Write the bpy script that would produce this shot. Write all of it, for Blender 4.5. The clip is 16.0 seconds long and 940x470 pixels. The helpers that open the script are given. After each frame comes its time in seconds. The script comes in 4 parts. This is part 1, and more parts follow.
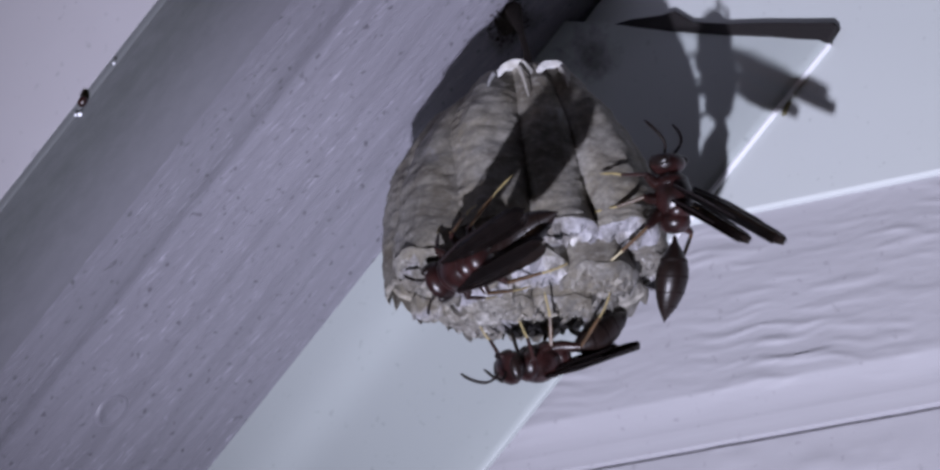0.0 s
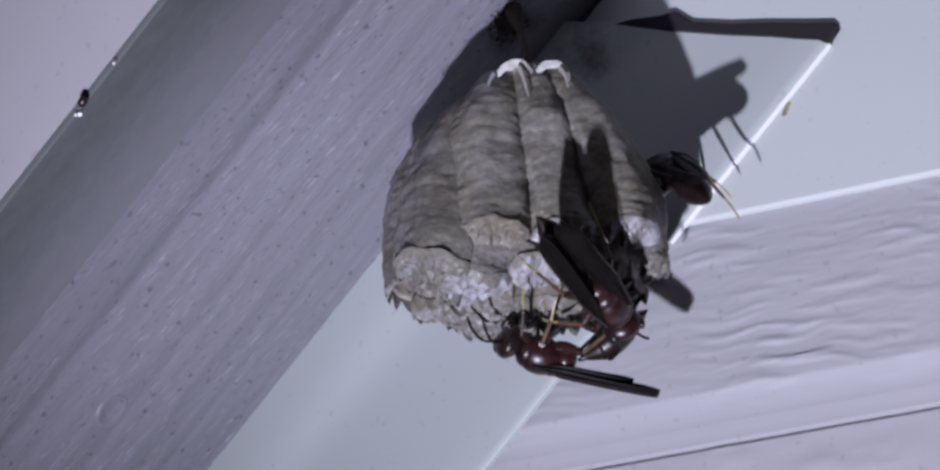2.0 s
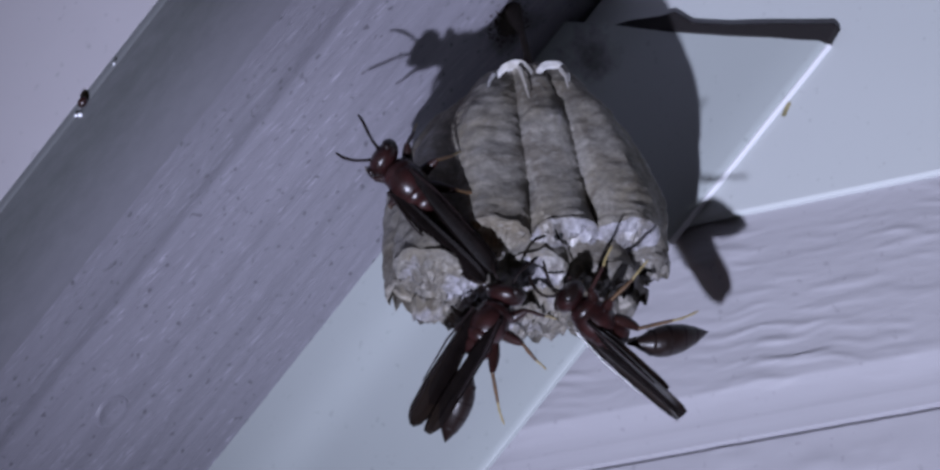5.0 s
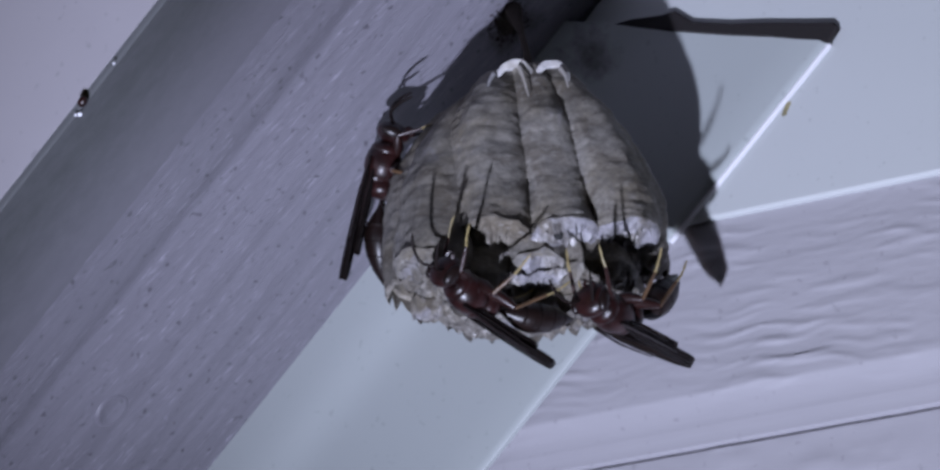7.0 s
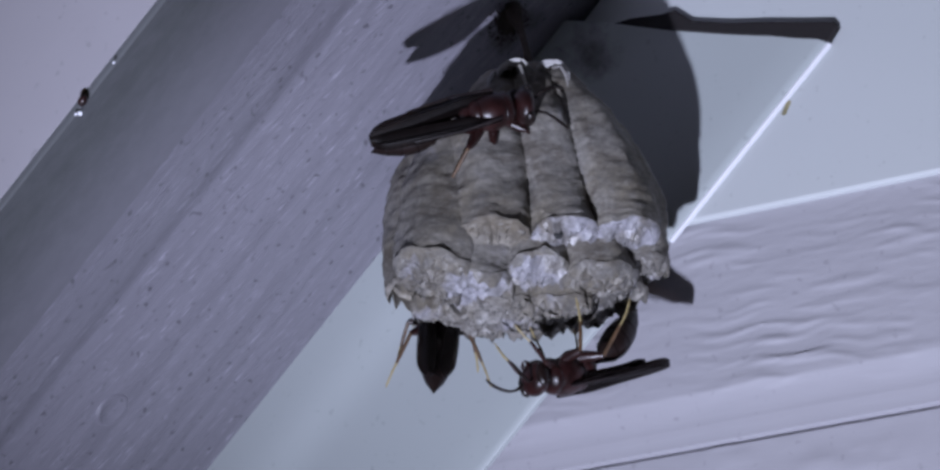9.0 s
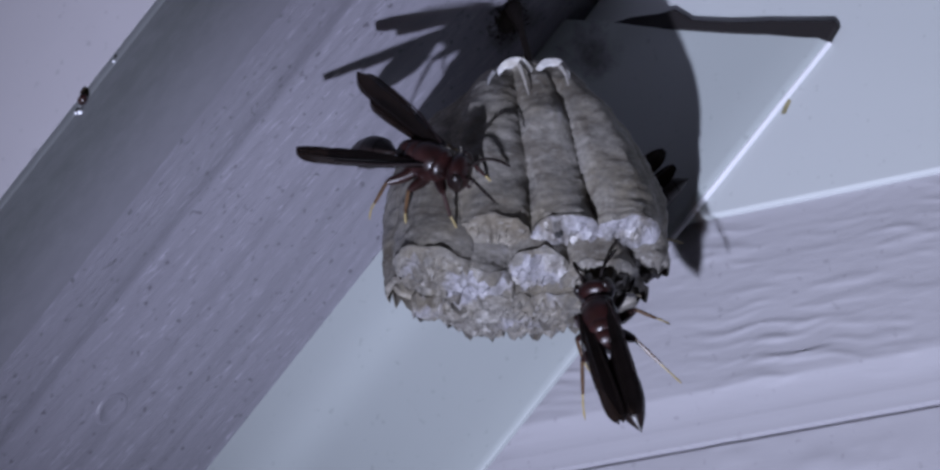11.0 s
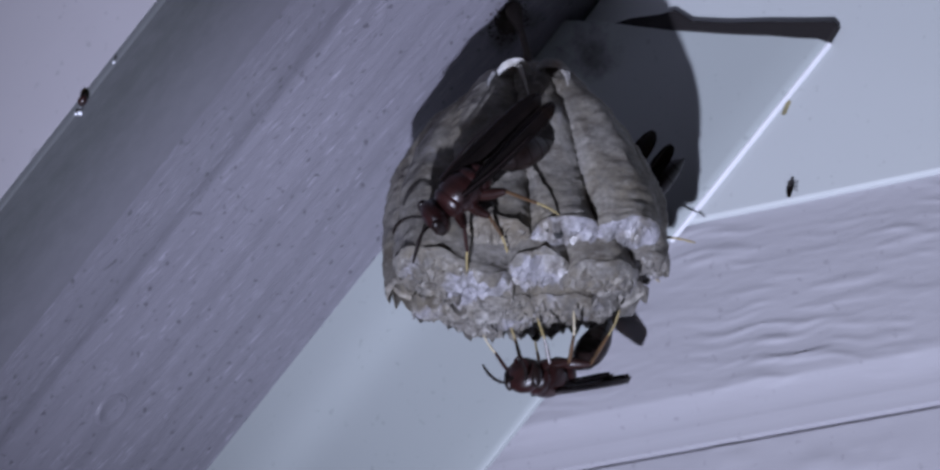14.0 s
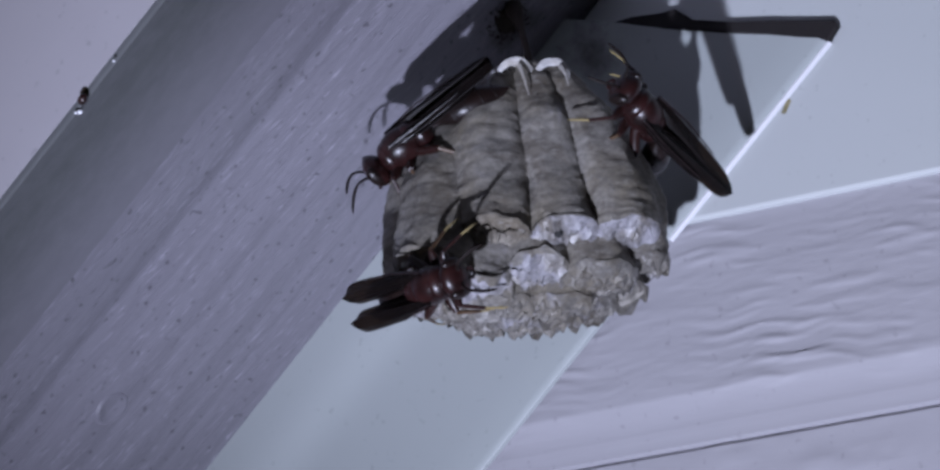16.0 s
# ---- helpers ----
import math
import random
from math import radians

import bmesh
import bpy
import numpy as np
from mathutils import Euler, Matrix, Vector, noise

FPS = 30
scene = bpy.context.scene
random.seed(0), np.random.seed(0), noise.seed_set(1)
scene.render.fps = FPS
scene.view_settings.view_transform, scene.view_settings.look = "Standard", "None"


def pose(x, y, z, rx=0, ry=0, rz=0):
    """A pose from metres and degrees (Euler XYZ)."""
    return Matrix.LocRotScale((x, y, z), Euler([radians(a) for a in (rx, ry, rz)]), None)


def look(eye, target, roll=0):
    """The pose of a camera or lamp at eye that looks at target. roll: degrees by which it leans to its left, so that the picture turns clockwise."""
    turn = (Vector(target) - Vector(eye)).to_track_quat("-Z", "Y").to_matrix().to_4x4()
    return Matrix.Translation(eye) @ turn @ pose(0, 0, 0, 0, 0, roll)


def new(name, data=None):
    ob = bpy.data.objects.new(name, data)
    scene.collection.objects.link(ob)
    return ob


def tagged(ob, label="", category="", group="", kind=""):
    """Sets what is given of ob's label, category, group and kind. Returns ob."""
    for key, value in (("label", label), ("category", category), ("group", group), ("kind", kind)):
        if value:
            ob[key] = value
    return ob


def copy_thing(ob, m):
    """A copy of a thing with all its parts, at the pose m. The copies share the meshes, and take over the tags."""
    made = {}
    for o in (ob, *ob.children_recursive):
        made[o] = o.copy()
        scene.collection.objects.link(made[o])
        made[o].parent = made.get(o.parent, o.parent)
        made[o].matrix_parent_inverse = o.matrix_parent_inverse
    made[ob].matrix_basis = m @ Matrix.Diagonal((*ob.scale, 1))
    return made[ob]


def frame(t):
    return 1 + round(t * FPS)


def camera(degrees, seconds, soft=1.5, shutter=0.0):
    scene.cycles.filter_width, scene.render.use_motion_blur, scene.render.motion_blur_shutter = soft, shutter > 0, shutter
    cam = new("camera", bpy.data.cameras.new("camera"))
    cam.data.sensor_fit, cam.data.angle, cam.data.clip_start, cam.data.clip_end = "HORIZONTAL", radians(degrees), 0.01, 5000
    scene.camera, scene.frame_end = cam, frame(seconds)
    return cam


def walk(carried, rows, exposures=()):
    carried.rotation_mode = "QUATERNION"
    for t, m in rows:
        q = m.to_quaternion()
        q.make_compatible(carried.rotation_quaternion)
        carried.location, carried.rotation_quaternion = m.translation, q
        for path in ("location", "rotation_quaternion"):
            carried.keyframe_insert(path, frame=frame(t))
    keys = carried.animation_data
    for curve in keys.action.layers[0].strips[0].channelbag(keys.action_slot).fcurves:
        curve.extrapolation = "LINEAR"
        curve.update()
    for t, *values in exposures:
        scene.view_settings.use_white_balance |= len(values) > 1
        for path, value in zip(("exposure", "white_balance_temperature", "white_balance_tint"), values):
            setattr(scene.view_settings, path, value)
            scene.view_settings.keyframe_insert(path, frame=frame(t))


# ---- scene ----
# ---------------------------------------------------------------- camera
cam = camera(18.0, 16.0, soft=2.9)
EYE = Vector((0.14891, -0.29476, 2.34846))


def shot(nudge):
    """The tripod's pose; nudge: hundredths of a degree by which the head sags or lifts."""
    return pose(*EYE, 112.0, 0, 29.0) @ pose(0, 0, 0, nudge * 0.01)


walk(cam, [(0.0, shot(0.0)), (2.0, shot(0.0)), (2.6, shot(1.7)), (4.0, shot(1.7)), (6.5, shot(0.0)), (7.5, shot(0.0)),
           (8.1, shot(-1.7)), (9.0, shot(-1.7)), (11.3, shot(-3.8)), (12.1, shot(-2.1)), (14.4, shot(-2.1)),
           (15.0, shot(-4.0)), (16.0, shot(-4.2))],
     exposures=[(0.0, 0.06, 6800, 2.5), (2.0, 0.02, 6740, 3), (4.0, -0.12, 6390, 3.0), (7.0, -0.18, 6300, 2.0), (16.0, -0.21, 6300, 1.5)])

# ---------------------------------------------------------------- light
world = bpy.data.worlds.new("dusk")
scene.world = world
world.use_nodes = True
wn = world.node_tree
sky = wn.nodes.new("ShaderNodeTexSky")
sky.sky_type, sky.sun_disc = "NISHITA", False
sky.sun_elevation, sky.sun_rotation = radians(4), radians(200)
sky.air_density, sky.dust_density, sky.ozone_density = 0.4, 9.0, 0.1
wn.nodes["Background"].inputs["Strength"].default_value = 0.008
wn.links.new(sky.outputs[0], wn.nodes["Background"].inputs["Color"])

# the torch held below and beside the camera, the only strong light
torch = new("torch_light", bpy.data.lights.new("torch_light", "SPOT"))
torch.data.energy, torch.data.color = 12.0, (0.735, 0.735, 1.0)
torch.data.shadow_soft_size, torch.data.spot_size, torch.data.spot_blend = 0.0045, radians(41), 1.0
torch.matrix_basis = look((0.0605, -0.2688, 2.1862), (0.037, 0.0, 2.523))


# ---------------------------------------------------------------- materials
def material(name, base, rough=0.5, metal=0.0, spec=0.5):
    m = bpy.data.materials.new(name)
    m.use_nodes = True
    n = m.node_tree
    b = n.nodes["Principled BSDF"]
    b.inputs["Base Color"].default_value = (*base, 1)
    b.inputs["Roughness"].default_value, b.inputs["Metallic"].default_value = rough, metal
    b.inputs["Specular IOR Level"].default_value = spec
    return m, n, b


def node(n, kind, links=(), **values):
    """A node; values by input name (spaces as _), links as (input, socket)."""
    k = n.nodes.new(kind)
    for key, v in values.items():
        k.inputs[key.replace("_", " ")].default_value = v
    for key, socket in links:
        n.links.new(socket, k.inputs[key])
    return k


def ramp(n, socket, stops):
    k = n.nodes.new("ShaderNodeValToRGB")
    n.links.new(socket, k.inputs["Fac"])
    e = k.color_ramp.elements
    while len(e) < len(stops):
        e.new(0.5)
    for el, (at, c) in zip(e, stops):
        el.position, el.color = at, (*c, 1)
    return k.outputs["Color"]


def coords(n, scale, kind="Object", turn=0):
    tc = n.nodes.new("ShaderNodeTexCoord")
    mp = n.nodes.new("ShaderNodeMapping")
    mp.inputs["Scale"].default_value = scale
    tn = n.nodes.new("ShaderNodeMapping")
    tn.inputs["Rotation"].default_value = (0, 0, radians(turn))
    n.links.new(tc.outputs[kind], tn.inputs["Vector"])
    n.links.new(tn.outputs["Vector"], mp.inputs["Vector"])
    return mp.outputs["Vector"]


def mix(n, fac, a, b, blend="MIX"):
    k = n.nodes.new("ShaderNodeMix")
    k.data_type, k.blend_type = "RGBA", blend
    for i, v in ((0, fac), (6, a), (7, b)):
        if hasattr(v, "links"):
            n.links.new(v, k.inputs[i])
        else:
            k.inputs[i].default_value = v if i == 0 else (*v, 1)
    return k.outputs[2]


def bump(n, b, height, strength, distance):
    k = n.nodes.new("ShaderNodeBump")
    k.inputs["Strength"].default_value, k.inputs["Distance"].default_value = strength, distance
    n.links.new(height, k.inputs["Height"])
    n.links.new(k.outputs["Normal"], b.inputs["Normal"])
    return k


def painted(name, base, rough, grain, dirt=0.12, depth=0.00015, spec=0.5, turn=0, flecks=0, specks=0.3, stain=None):
    """Painted boarding: faint blotches, dirt specks and a fine relief stretched by grain."""
    m, n, b = material(name, base, rough, 0, spec)
    fine = node(n, "ShaderNodeTexNoise", [("Vector", coords(n, grain, turn=turn))], Scale=1.0, Detail=6.0, Roughness=0.65)
    big = node(n, "ShaderNodeTexNoise", [("Vector", coords(n, (45, 45, 45)))], Scale=1.0, Detail=3.0)
    dots = node(n, "ShaderNodeTexNoise", [("Vector", coords(n, (900, 900, 900)))], Scale=1.0, Detail=2.0)
    dark = tuple(v * (1 - dirt) for v in base)
    c = mix(n, big.outputs["Fac"], base, dark)
    if flecks:
        roll = node(n, "ShaderNodeTexNoise", [("Vector", coords(n, (5, 330, 330)))], Scale=1.0, Detail=3.0, Roughness=0.5)
        c = mix(n, ramp(n, roll.outputs["Fac"], [(0.38, (0, 0, 0)), (0.62, (0.30, 0.30, 0.30))]), c, tuple(v * 1.45 for v in base))
    if flecks:
        # pale streaks along the grain: sheen and wear both put into the colour
        sheen_wear = node(n, "ShaderNodeTexNoise", [("Vector", coords(n, (330, 2300, 2300), turn=turn))], Scale=1.0, Detail=2.0, Roughness=0.6)
        where = node(n, "ShaderNodeTexNoise", [("Vector", coords(n, (60, 130, 130)))], Scale=1.0, Detail=2.0)
        both = node(n, "ShaderNodeMath", [(0, ramp(n, sheen_wear.outputs["Fac"], [(0.58, (0, 0, 0)), (0.74, (flecks, flecks, flecks))])),
                                          (1, ramp(n, where.outputs["Fac"], [(0.34, (0.18, 0.18, 0.18)), (0.60, (1, 1, 1))]))])
        both.operation = "MULTIPLY"
        c = mix(n, both.outputs[0], c, tuple(min(0.85, v * 2.2) for v in base))
    c = mix(n, ramp(n, dots.outputs["Fac"], [(0.68 - 0.05 * specks, (0, 0, 0)), (0.74 - 0.03 * specks, (specks, specks, specks))]), c, tuple(v * 0.45 for v in base))
    if stain:
        far = node(n, "ShaderNodeVectorMath", [(0, coords(n, (1, 1, 1)))])
        far.operation, far.inputs[1].default_value = "DISTANCE", stain[:3]
        cloud = node(n, "ShaderNodeTexNoise", [("Vector", coords(n, (300, 300, 300)))], Scale=1.0, Detail=5.0, Roughness=0.65)
        k = node(n, "ShaderNodeMath", [(0, far.outputs["Value"])])
        k.operation, k.inputs[1].default_value = "DIVIDE", stain[3]
        k = node(n, "ShaderNodeMath", [(0, k.outputs[0]), (1, cloud.outputs["Fac"])])
        c = mix(n, ramp(n, k.outputs[0], [(0.55, (0.92, 0.92, 0.92)), (1.15, (0, 0, 0))]), c, (0.028, 0.020, 0.017))
    n.links.new(c, b.inputs["Base Color"])
    n.links.new(ramp(n, fine.outputs["Fac"], [(0.3, (rough - 0.1,) * 3), (0.7, (rough + 0.12,) * 3)]), b.inputs["Roughness"])
    bump(n, b, fine.outputs["Fac"], 0.6, depth)
    return m


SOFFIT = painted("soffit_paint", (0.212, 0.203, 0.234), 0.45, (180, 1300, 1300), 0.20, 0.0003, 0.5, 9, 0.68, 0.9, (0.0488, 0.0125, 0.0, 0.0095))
# darker than the soffit's paint: the lip's shade is put into this colour
LIP = painted("shaded_lip_paint", (0.098, 0.101, 0.104), 0.45, (300, 300, 300), 0.12, 0.00003)
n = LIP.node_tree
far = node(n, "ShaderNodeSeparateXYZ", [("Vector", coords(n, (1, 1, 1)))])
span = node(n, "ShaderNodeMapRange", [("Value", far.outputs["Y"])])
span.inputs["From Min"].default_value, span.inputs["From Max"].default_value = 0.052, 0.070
old = n.nodes["Principled BSDF"].inputs["Base Color"].links[0].from_socket      # shade as a gradient: lavender fades into the lip's own grey green
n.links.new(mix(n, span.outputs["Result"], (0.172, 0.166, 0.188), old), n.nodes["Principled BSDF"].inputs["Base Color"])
FASCIA = painted("fascia_paint", (0.455, 0.434, 0.467), 0.5, (250, 250, 250), 0.08, 0.00004)
STRIP = painted("strip_paint", (0.372, 0.398, 0.392), 0.38, (220, 220, 220), 0.06, 0.00003, stain=(0.0040, -0.0030, 2.5035, 0.0085))
TRIM = painted("trim_paint", (0.492, 0.512, 0.508), 0.38, (220, 220, 220), 0.06, 0.00003)
SIDING = painted("siding_paint", (0.370, 0.360, 0.383), 0.45, (90, 400, 700), 0.07, 0.00006)
# extra white: the gleam of the strip's edge is put into this colour
LIT_EDGE = painted("lit_edge_white", (0.72, 0.72, 0.74), 0.45, (250, 250, 250), 0.06, 0.00003)
VOID, _, _ = material("cavity_board", (0.02, 0.02, 0.02), 0.9)
EARTH = painted("earth", (0.10, 0.085, 0.06), 0.9, (30, 30, 30), 0.4, 0.01)


def paper(name, light, dark, bands=1.0, pale=0.0):
    """Wasp paper: grey and tan wood pulp in fine uneven wrinkles; pale: how much silvery lilac silk shows in patches."""
    m, n, b = material(name, light, 0.8, 0, 0.3)
    v = coords(n, (1, 1, 1))
    warp = node(n, "ShaderNodeTexNoise", [("Vector", v)], Scale=300.0, Detail=3.0)
    band = node(n, "ShaderNodeTexNoise", [("Vector", mix(n, 0.9, coords(n, (560, 560, 1000)), warp.outputs["Color"], "ADD"))],
                Scale=1.0, Detail=4.0, Roughness=0.62)
    blot = node(n, "ShaderNodeTexNoise", [("Vector", v)], Scale=430.0, Detail=5.0, Roughness=0.68)
    tone = node(n, "ShaderNodeTexNoise", [("Vector", v)], Scale=130.0, Detail=3.0)
    fib = node(n, "ShaderNodeTexNoise", [("Vector", coords(n, (700, 700, 3000)))], Scale=1.0, Detail=3.0)
    c = ramp(n, band.outputs["Fac"], [(0.30, tuple(0.35 * k + 0.65 * d for k, d in zip(light, dark))), (0.50, light), (0.70, tuple(min(1, k * 1.22) for k in light))])
    c = mix(n, ramp(n, tone.outputs["Fac"], [(0.40, (0, 0, 0)), (0.62, (0.85, 0.85, 0.85))]), c, (light[0] * 0.80, light[1] * 0.74, light[2] * 0.60))
    c = mix(n, ramp(n, blot.outputs["Fac"], [(0.48, (0, 0, 0)), (0.68, (0.85, 0.85, 0.85))]), c, tuple(k * 0.58 for k in light))
    grime = node(n, "ShaderNodeTexNoise", [("Vector", v)], Scale=190.0, Detail=6.0, Roughness=0.72, Distortion=0.6)
    c = mix(n, ramp(n, grime.outputs["Fac"], [(0.50, (0, 0, 0)), (0.60, (0.6, 0.6, 0.6))]), c, (dark[0] * 0.72, dark[1] * 0.66, dark[2] * 0.58))
    c = mix(n, ramp(n, grime.outputs["Fac"], [(0.34, (0.55, 0.55, 0.55)), (0.42, (0, 0, 0))]), c, (light[0] * 1.25, light[1] * 1.27, light[2] * 1.42))
    c = mix(n, ramp(n, fib.outputs["Fac"], [(0.60, (0, 0, 0)), (0.74, (0.5, 0.5, 0.5))]), c, (0.33, 0.317, 0.30))
    if pale:
        silk = node(n, "ShaderNodeTexNoise", [("Vector", v)], Scale=210.0, Detail=3.0, Roughness=0.6)
        c = mix(n, ramp(n, silk.outputs["Fac"], [(0.60 - 0.20 * pale, (0, 0, 0)), (0.74 - 0.20 * pale, (0.85, 0.85, 0.85))]), c, (0.325, 0.318, 0.350))
        c = mix(n, ramp(n, blot.outputs["Fac"], [(0.50, (0, 0, 0)), (0.62, (0.7, 0.7, 0.7))]), c, tuple(k * 0.6 for k in light))
    grit = node(n, "ShaderNodeTexNoise", [("Vector", coords(n, (1100, 1100, 1700)))], Scale=1.0, Detail=4.0, Roughness=0.7)
    c = mix(n, ramp(n, grit.outputs["Fac"], [(0.36, (0.50, 0.50, 0.50)), (0.50, (0, 0, 0))]), c, tuple(k * 0.9 for k in dark))
    c = mix(n, ramp(n, grit.outputs["Fac"], [(0.54, (0, 0, 0)), (0.70, (0.55, 0.55, 0.55))]), c, tuple(min(1, k * 1.45) for k in light))
    n.links.new(c, b.inputs["Base Color"])
    add = node(n, "ShaderNodeMath", [(0, band.outputs["Fac"]), (1, blot.outputs["Fac"])])
    add = node(n, "ShaderNodeMath", [(0, add.outputs[0]), (1, grit.outputs["Fac"])])
    bump(n, b, add.outputs[0], 0.5, 0.00016 * bands)
    if pale:                                                   # silk glints where it is drawn tight
        n.links.new(ramp(n, blot.outputs["Fac"], [(0.40, (0.30, 0.30, 0.30)), (0.56, (0.75, 0.75, 0.75))]), b.inputs["Roughness"])
        b.inputs["Specular IOR Level"].default_value = 0.65
    else:                                                      # chewed pulp dries with a slight gloss here and there
        n.links.new(ramp(n, grime.outputs["Fac"], [(0.36, (0.42, 0.42, 0.42)), (0.52, (0.8, 0.8, 0.8))]), b.inputs["Roughness"])
        b.inputs["Specular IOR Level"].default_value = 0.5
    thin = n.nodes.new("ShaderNodeBsdfTranslucent")            # thin pulp lets some light through
    n.links.new(c, thin.inputs["Color"])
    k = node(n, "ShaderNodeMixShader", [(1, b.outputs[0]), (2, thin.outputs[0])])
    k.inputs[0].default_value = 0.14
    n.links.new(k.outputs[0], n.nodes["Material Output"].inputs["Surface"])
    return m


PAPER = paper("wasp_paper", (0.268, 0.252, 0.226), (0.148, 0.134, 0.115))
PAPER_OLD = paper("old_wasp_paper", (0.240, 0.226, 0.204), (0.124, 0.113, 0.098))
SILK = paper("silk_cap", (0.250, 0.238, 0.232), (0.110, 0.101, 0.092), 1.3, 1.0)
SILK_TAN = paper("tan_silk_cap", (0.232, 0.212, 0.178), (0.122, 0.108, 0.089), 1.2)
SILK_GREY = paper("grey_silk_cap", (0.218, 0.205, 0.186), (0.095, 0.087, 0.076), 1.6, 0.2)
SILK_TOP = paper("white_paper_skin", (0.52, 0.515, 0.52), (0.40, 0.39, 0.385), 0.3, 0.0)


def shell(name, base, rough, spec=0.5, vary=0.5):
    """Insect shell: glossy, finely pitted, unevenly tinted."""
    m, n, b = material(name, base, rough, 0, spec)
    v = coords(n, (1, 1, 1))
    a = node(n, "ShaderNodeTexNoise", [("Vector", v)], Scale=520.0, Detail=3.0)
    p = node(n, "ShaderNodeTexNoise", [("Vector", v)], Scale=3500.0, Detail=2.0)
    n.links.new(mix(n, ramp(n, a.outputs["Fac"], [(0.35, (0, 0, 0)), (0.7, (1, 1, 1))]), base, tuple(k * vary for k in base)), b.inputs["Base Color"])
    bump(n, b, p.outputs["Fac"], 0.5, 0.00005)
    return m


RED = shell("red_shell", (0.027, 0.0092, 0.0086), 0.33, 0.42, 0.22)
DARK = shell("dark_shell", (0.013, 0.007, 0.006), 0.36, 0.40)
FEMUR = shell("red_brown_leg", (0.028, 0.0105, 0.009), 0.34, 0.45, 0.4)
BAND = shell("abdomen_band", (0.011, 0.006, 0.005), 0.6, 0.18)
AMBER = shell("amber_shin", (0.095, 0.054, 0.026), 0.4, 0.5, 0.35)
YELLOW = shell("yellow_leg", (0.345, 0.277, 0.128), 0.4, 0.5, 0.6)
BLACK = shell("black_shell", (0.017, 0.011, 0.011), 0.3)
WING = shell("smoky_wing", (0.007, 0.0048, 0.0045), 0.45, 0.14, 0.5)
bsdf = WING.node_tree.nodes["Principled BSDF"]                 # smoky membrane: some of the light goes through it
clear = WING.node_tree.nodes.new("ShaderNodeBsdfTransparent")
clear.inputs["Color"].default_value = (0.85, 0.66, 0.52, 1)
blend = node(WING.node_tree, "ShaderNodeMixShader", [(1, bsdf.outputs[0]), (2, clear.outputs[0])])
blend.inputs[0].default_value = 0.17
WING.node_tree.links.new(blend.outputs[0], WING.node_tree.nodes["Material Output"].inputs["Surface"])
# near black that stands for the shade in the open trim joint
JOINT_SHADE = painted("sealant", (0.020, 0.017, 0.017), 0.7, (300, 300, 300), 0.3, 0.0001, 0.3)
BEAD, _, _ = material("water_bead", (0.9, 0.9, 0.95), 0.05, 0, 0.8)
STAIN = shell("dark_nest_stain", (0.045, 0.034, 0.027), 0.8, 0.2)
YELLOW_STAIN = shell("dull_yellow_smear", (0.338, 0.300, 0.165), 0.7, 0.3)


# ---------------------------------------------------------------- mesh helpers
def part(name, bm, mat, parent=None, label="", at=None, smooth=True):
    """Links a bmesh as one mesh object under a thing or a part."""
    bmesh.ops.recalc_face_normals(bm, faces=bm.faces)
    me = bpy.data.meshes.new(name)
    for f in bm.faces:
        f.smooth = smooth
    for e in bm.edges:
        e.smooth = e.calc_face_angle(0.0) < radians(38)
    bm.to_mesh(me)
    bm.free()
    me.materials.append(mat)
    ob = new(name, me)
    ob.parent = parent
    if at is not None:
        ob.matrix_basis = at
    return tagged(ob, label)


def empty(name, at=None):
    ob = new(name)
    ob.empty_display_size = 0.005
    if at is not None:
        ob.matrix_basis = at
    return ob


def loft(bm, rings, ends=True):
    """Skin closed rings of equal length; ends: close both with fans."""
    loops = [[bm.verts.new(p) for p in r] for r in rings]
    k = len(loops[0])
    for a, b in zip(loops, loops[1:]):
        for i in range(k):
            bm.faces.new((a[i], a[(i + 1) % k], b[(i + 1) % k], b[i]))
    if ends:
        for r in (loops[0], loops[-1]):
            c = bm.verts.new(sum((v.co for v in r), Vector()) / k)
            for i in range(k):
                bm.faces.new((r[i], r[(i + 1) % k], c))
    return loops


def tube(bm, points, radii, sides=8):
    """A round tube along points."""
    rings = []
    pts = [Vector(p) for p in points]
    for i, p in enumerate(pts):
        d = (pts[min(i + 1, len(pts) - 1)] - pts[max(i - 1, 0)]).normalized()
        u = d.orthogonal() if i == 0 else (u - d * u.dot(d))
        u.normalize()
        w = d.cross(u)
        r = radii[i] if hasattr(radii, "__len__") else radii
        rings.append([p + (u * math.cos(2 * math.pi * j / sides) + w * math.sin(2 * math.pi * j / sides)) * r for j in range(sides)])
    loft(bm, rings)
    return bm


def lump(bm, centre, size, turn=None, segs=14, rough=0.0, seed=0):
    """An ellipsoid with optional uneven surface."""
    m = Matrix.Translation(centre) @ (turn or Matrix()) @ Matrix.Diagonal((*size, 1))
    shift = Vector((seed * 3.1, seed, 0))
    rows = max(5, segs * 2 // 3)

    def at(i, j):
        a, b = math.pi * i / rows, 2 * math.pi * j / segs
        p = Vector((math.sin(a) * math.cos(b), math.sin(a) * math.sin(b), math.cos(a)))
        if rough:
            p *= 1 + rough * noise.noise(p * 2.3 + shift)
        return bm.verts.new(m @ p)
    top, low = at(0, 0), at(rows, 0)
    loops = [[at(i, j) for j in range(segs)] for i in range(1, rows)]
    for j in range(segs):
        k = (j + 1) % segs
        bm.faces.new((top, loops[0][j], loops[0][k]))
        bm.faces.new((low, loops[-1][k], loops[-1][j]))
        for a, b in zip(loops, loops[1:]):
            bm.faces.new((a[j], b[j], b[k], a[k]))


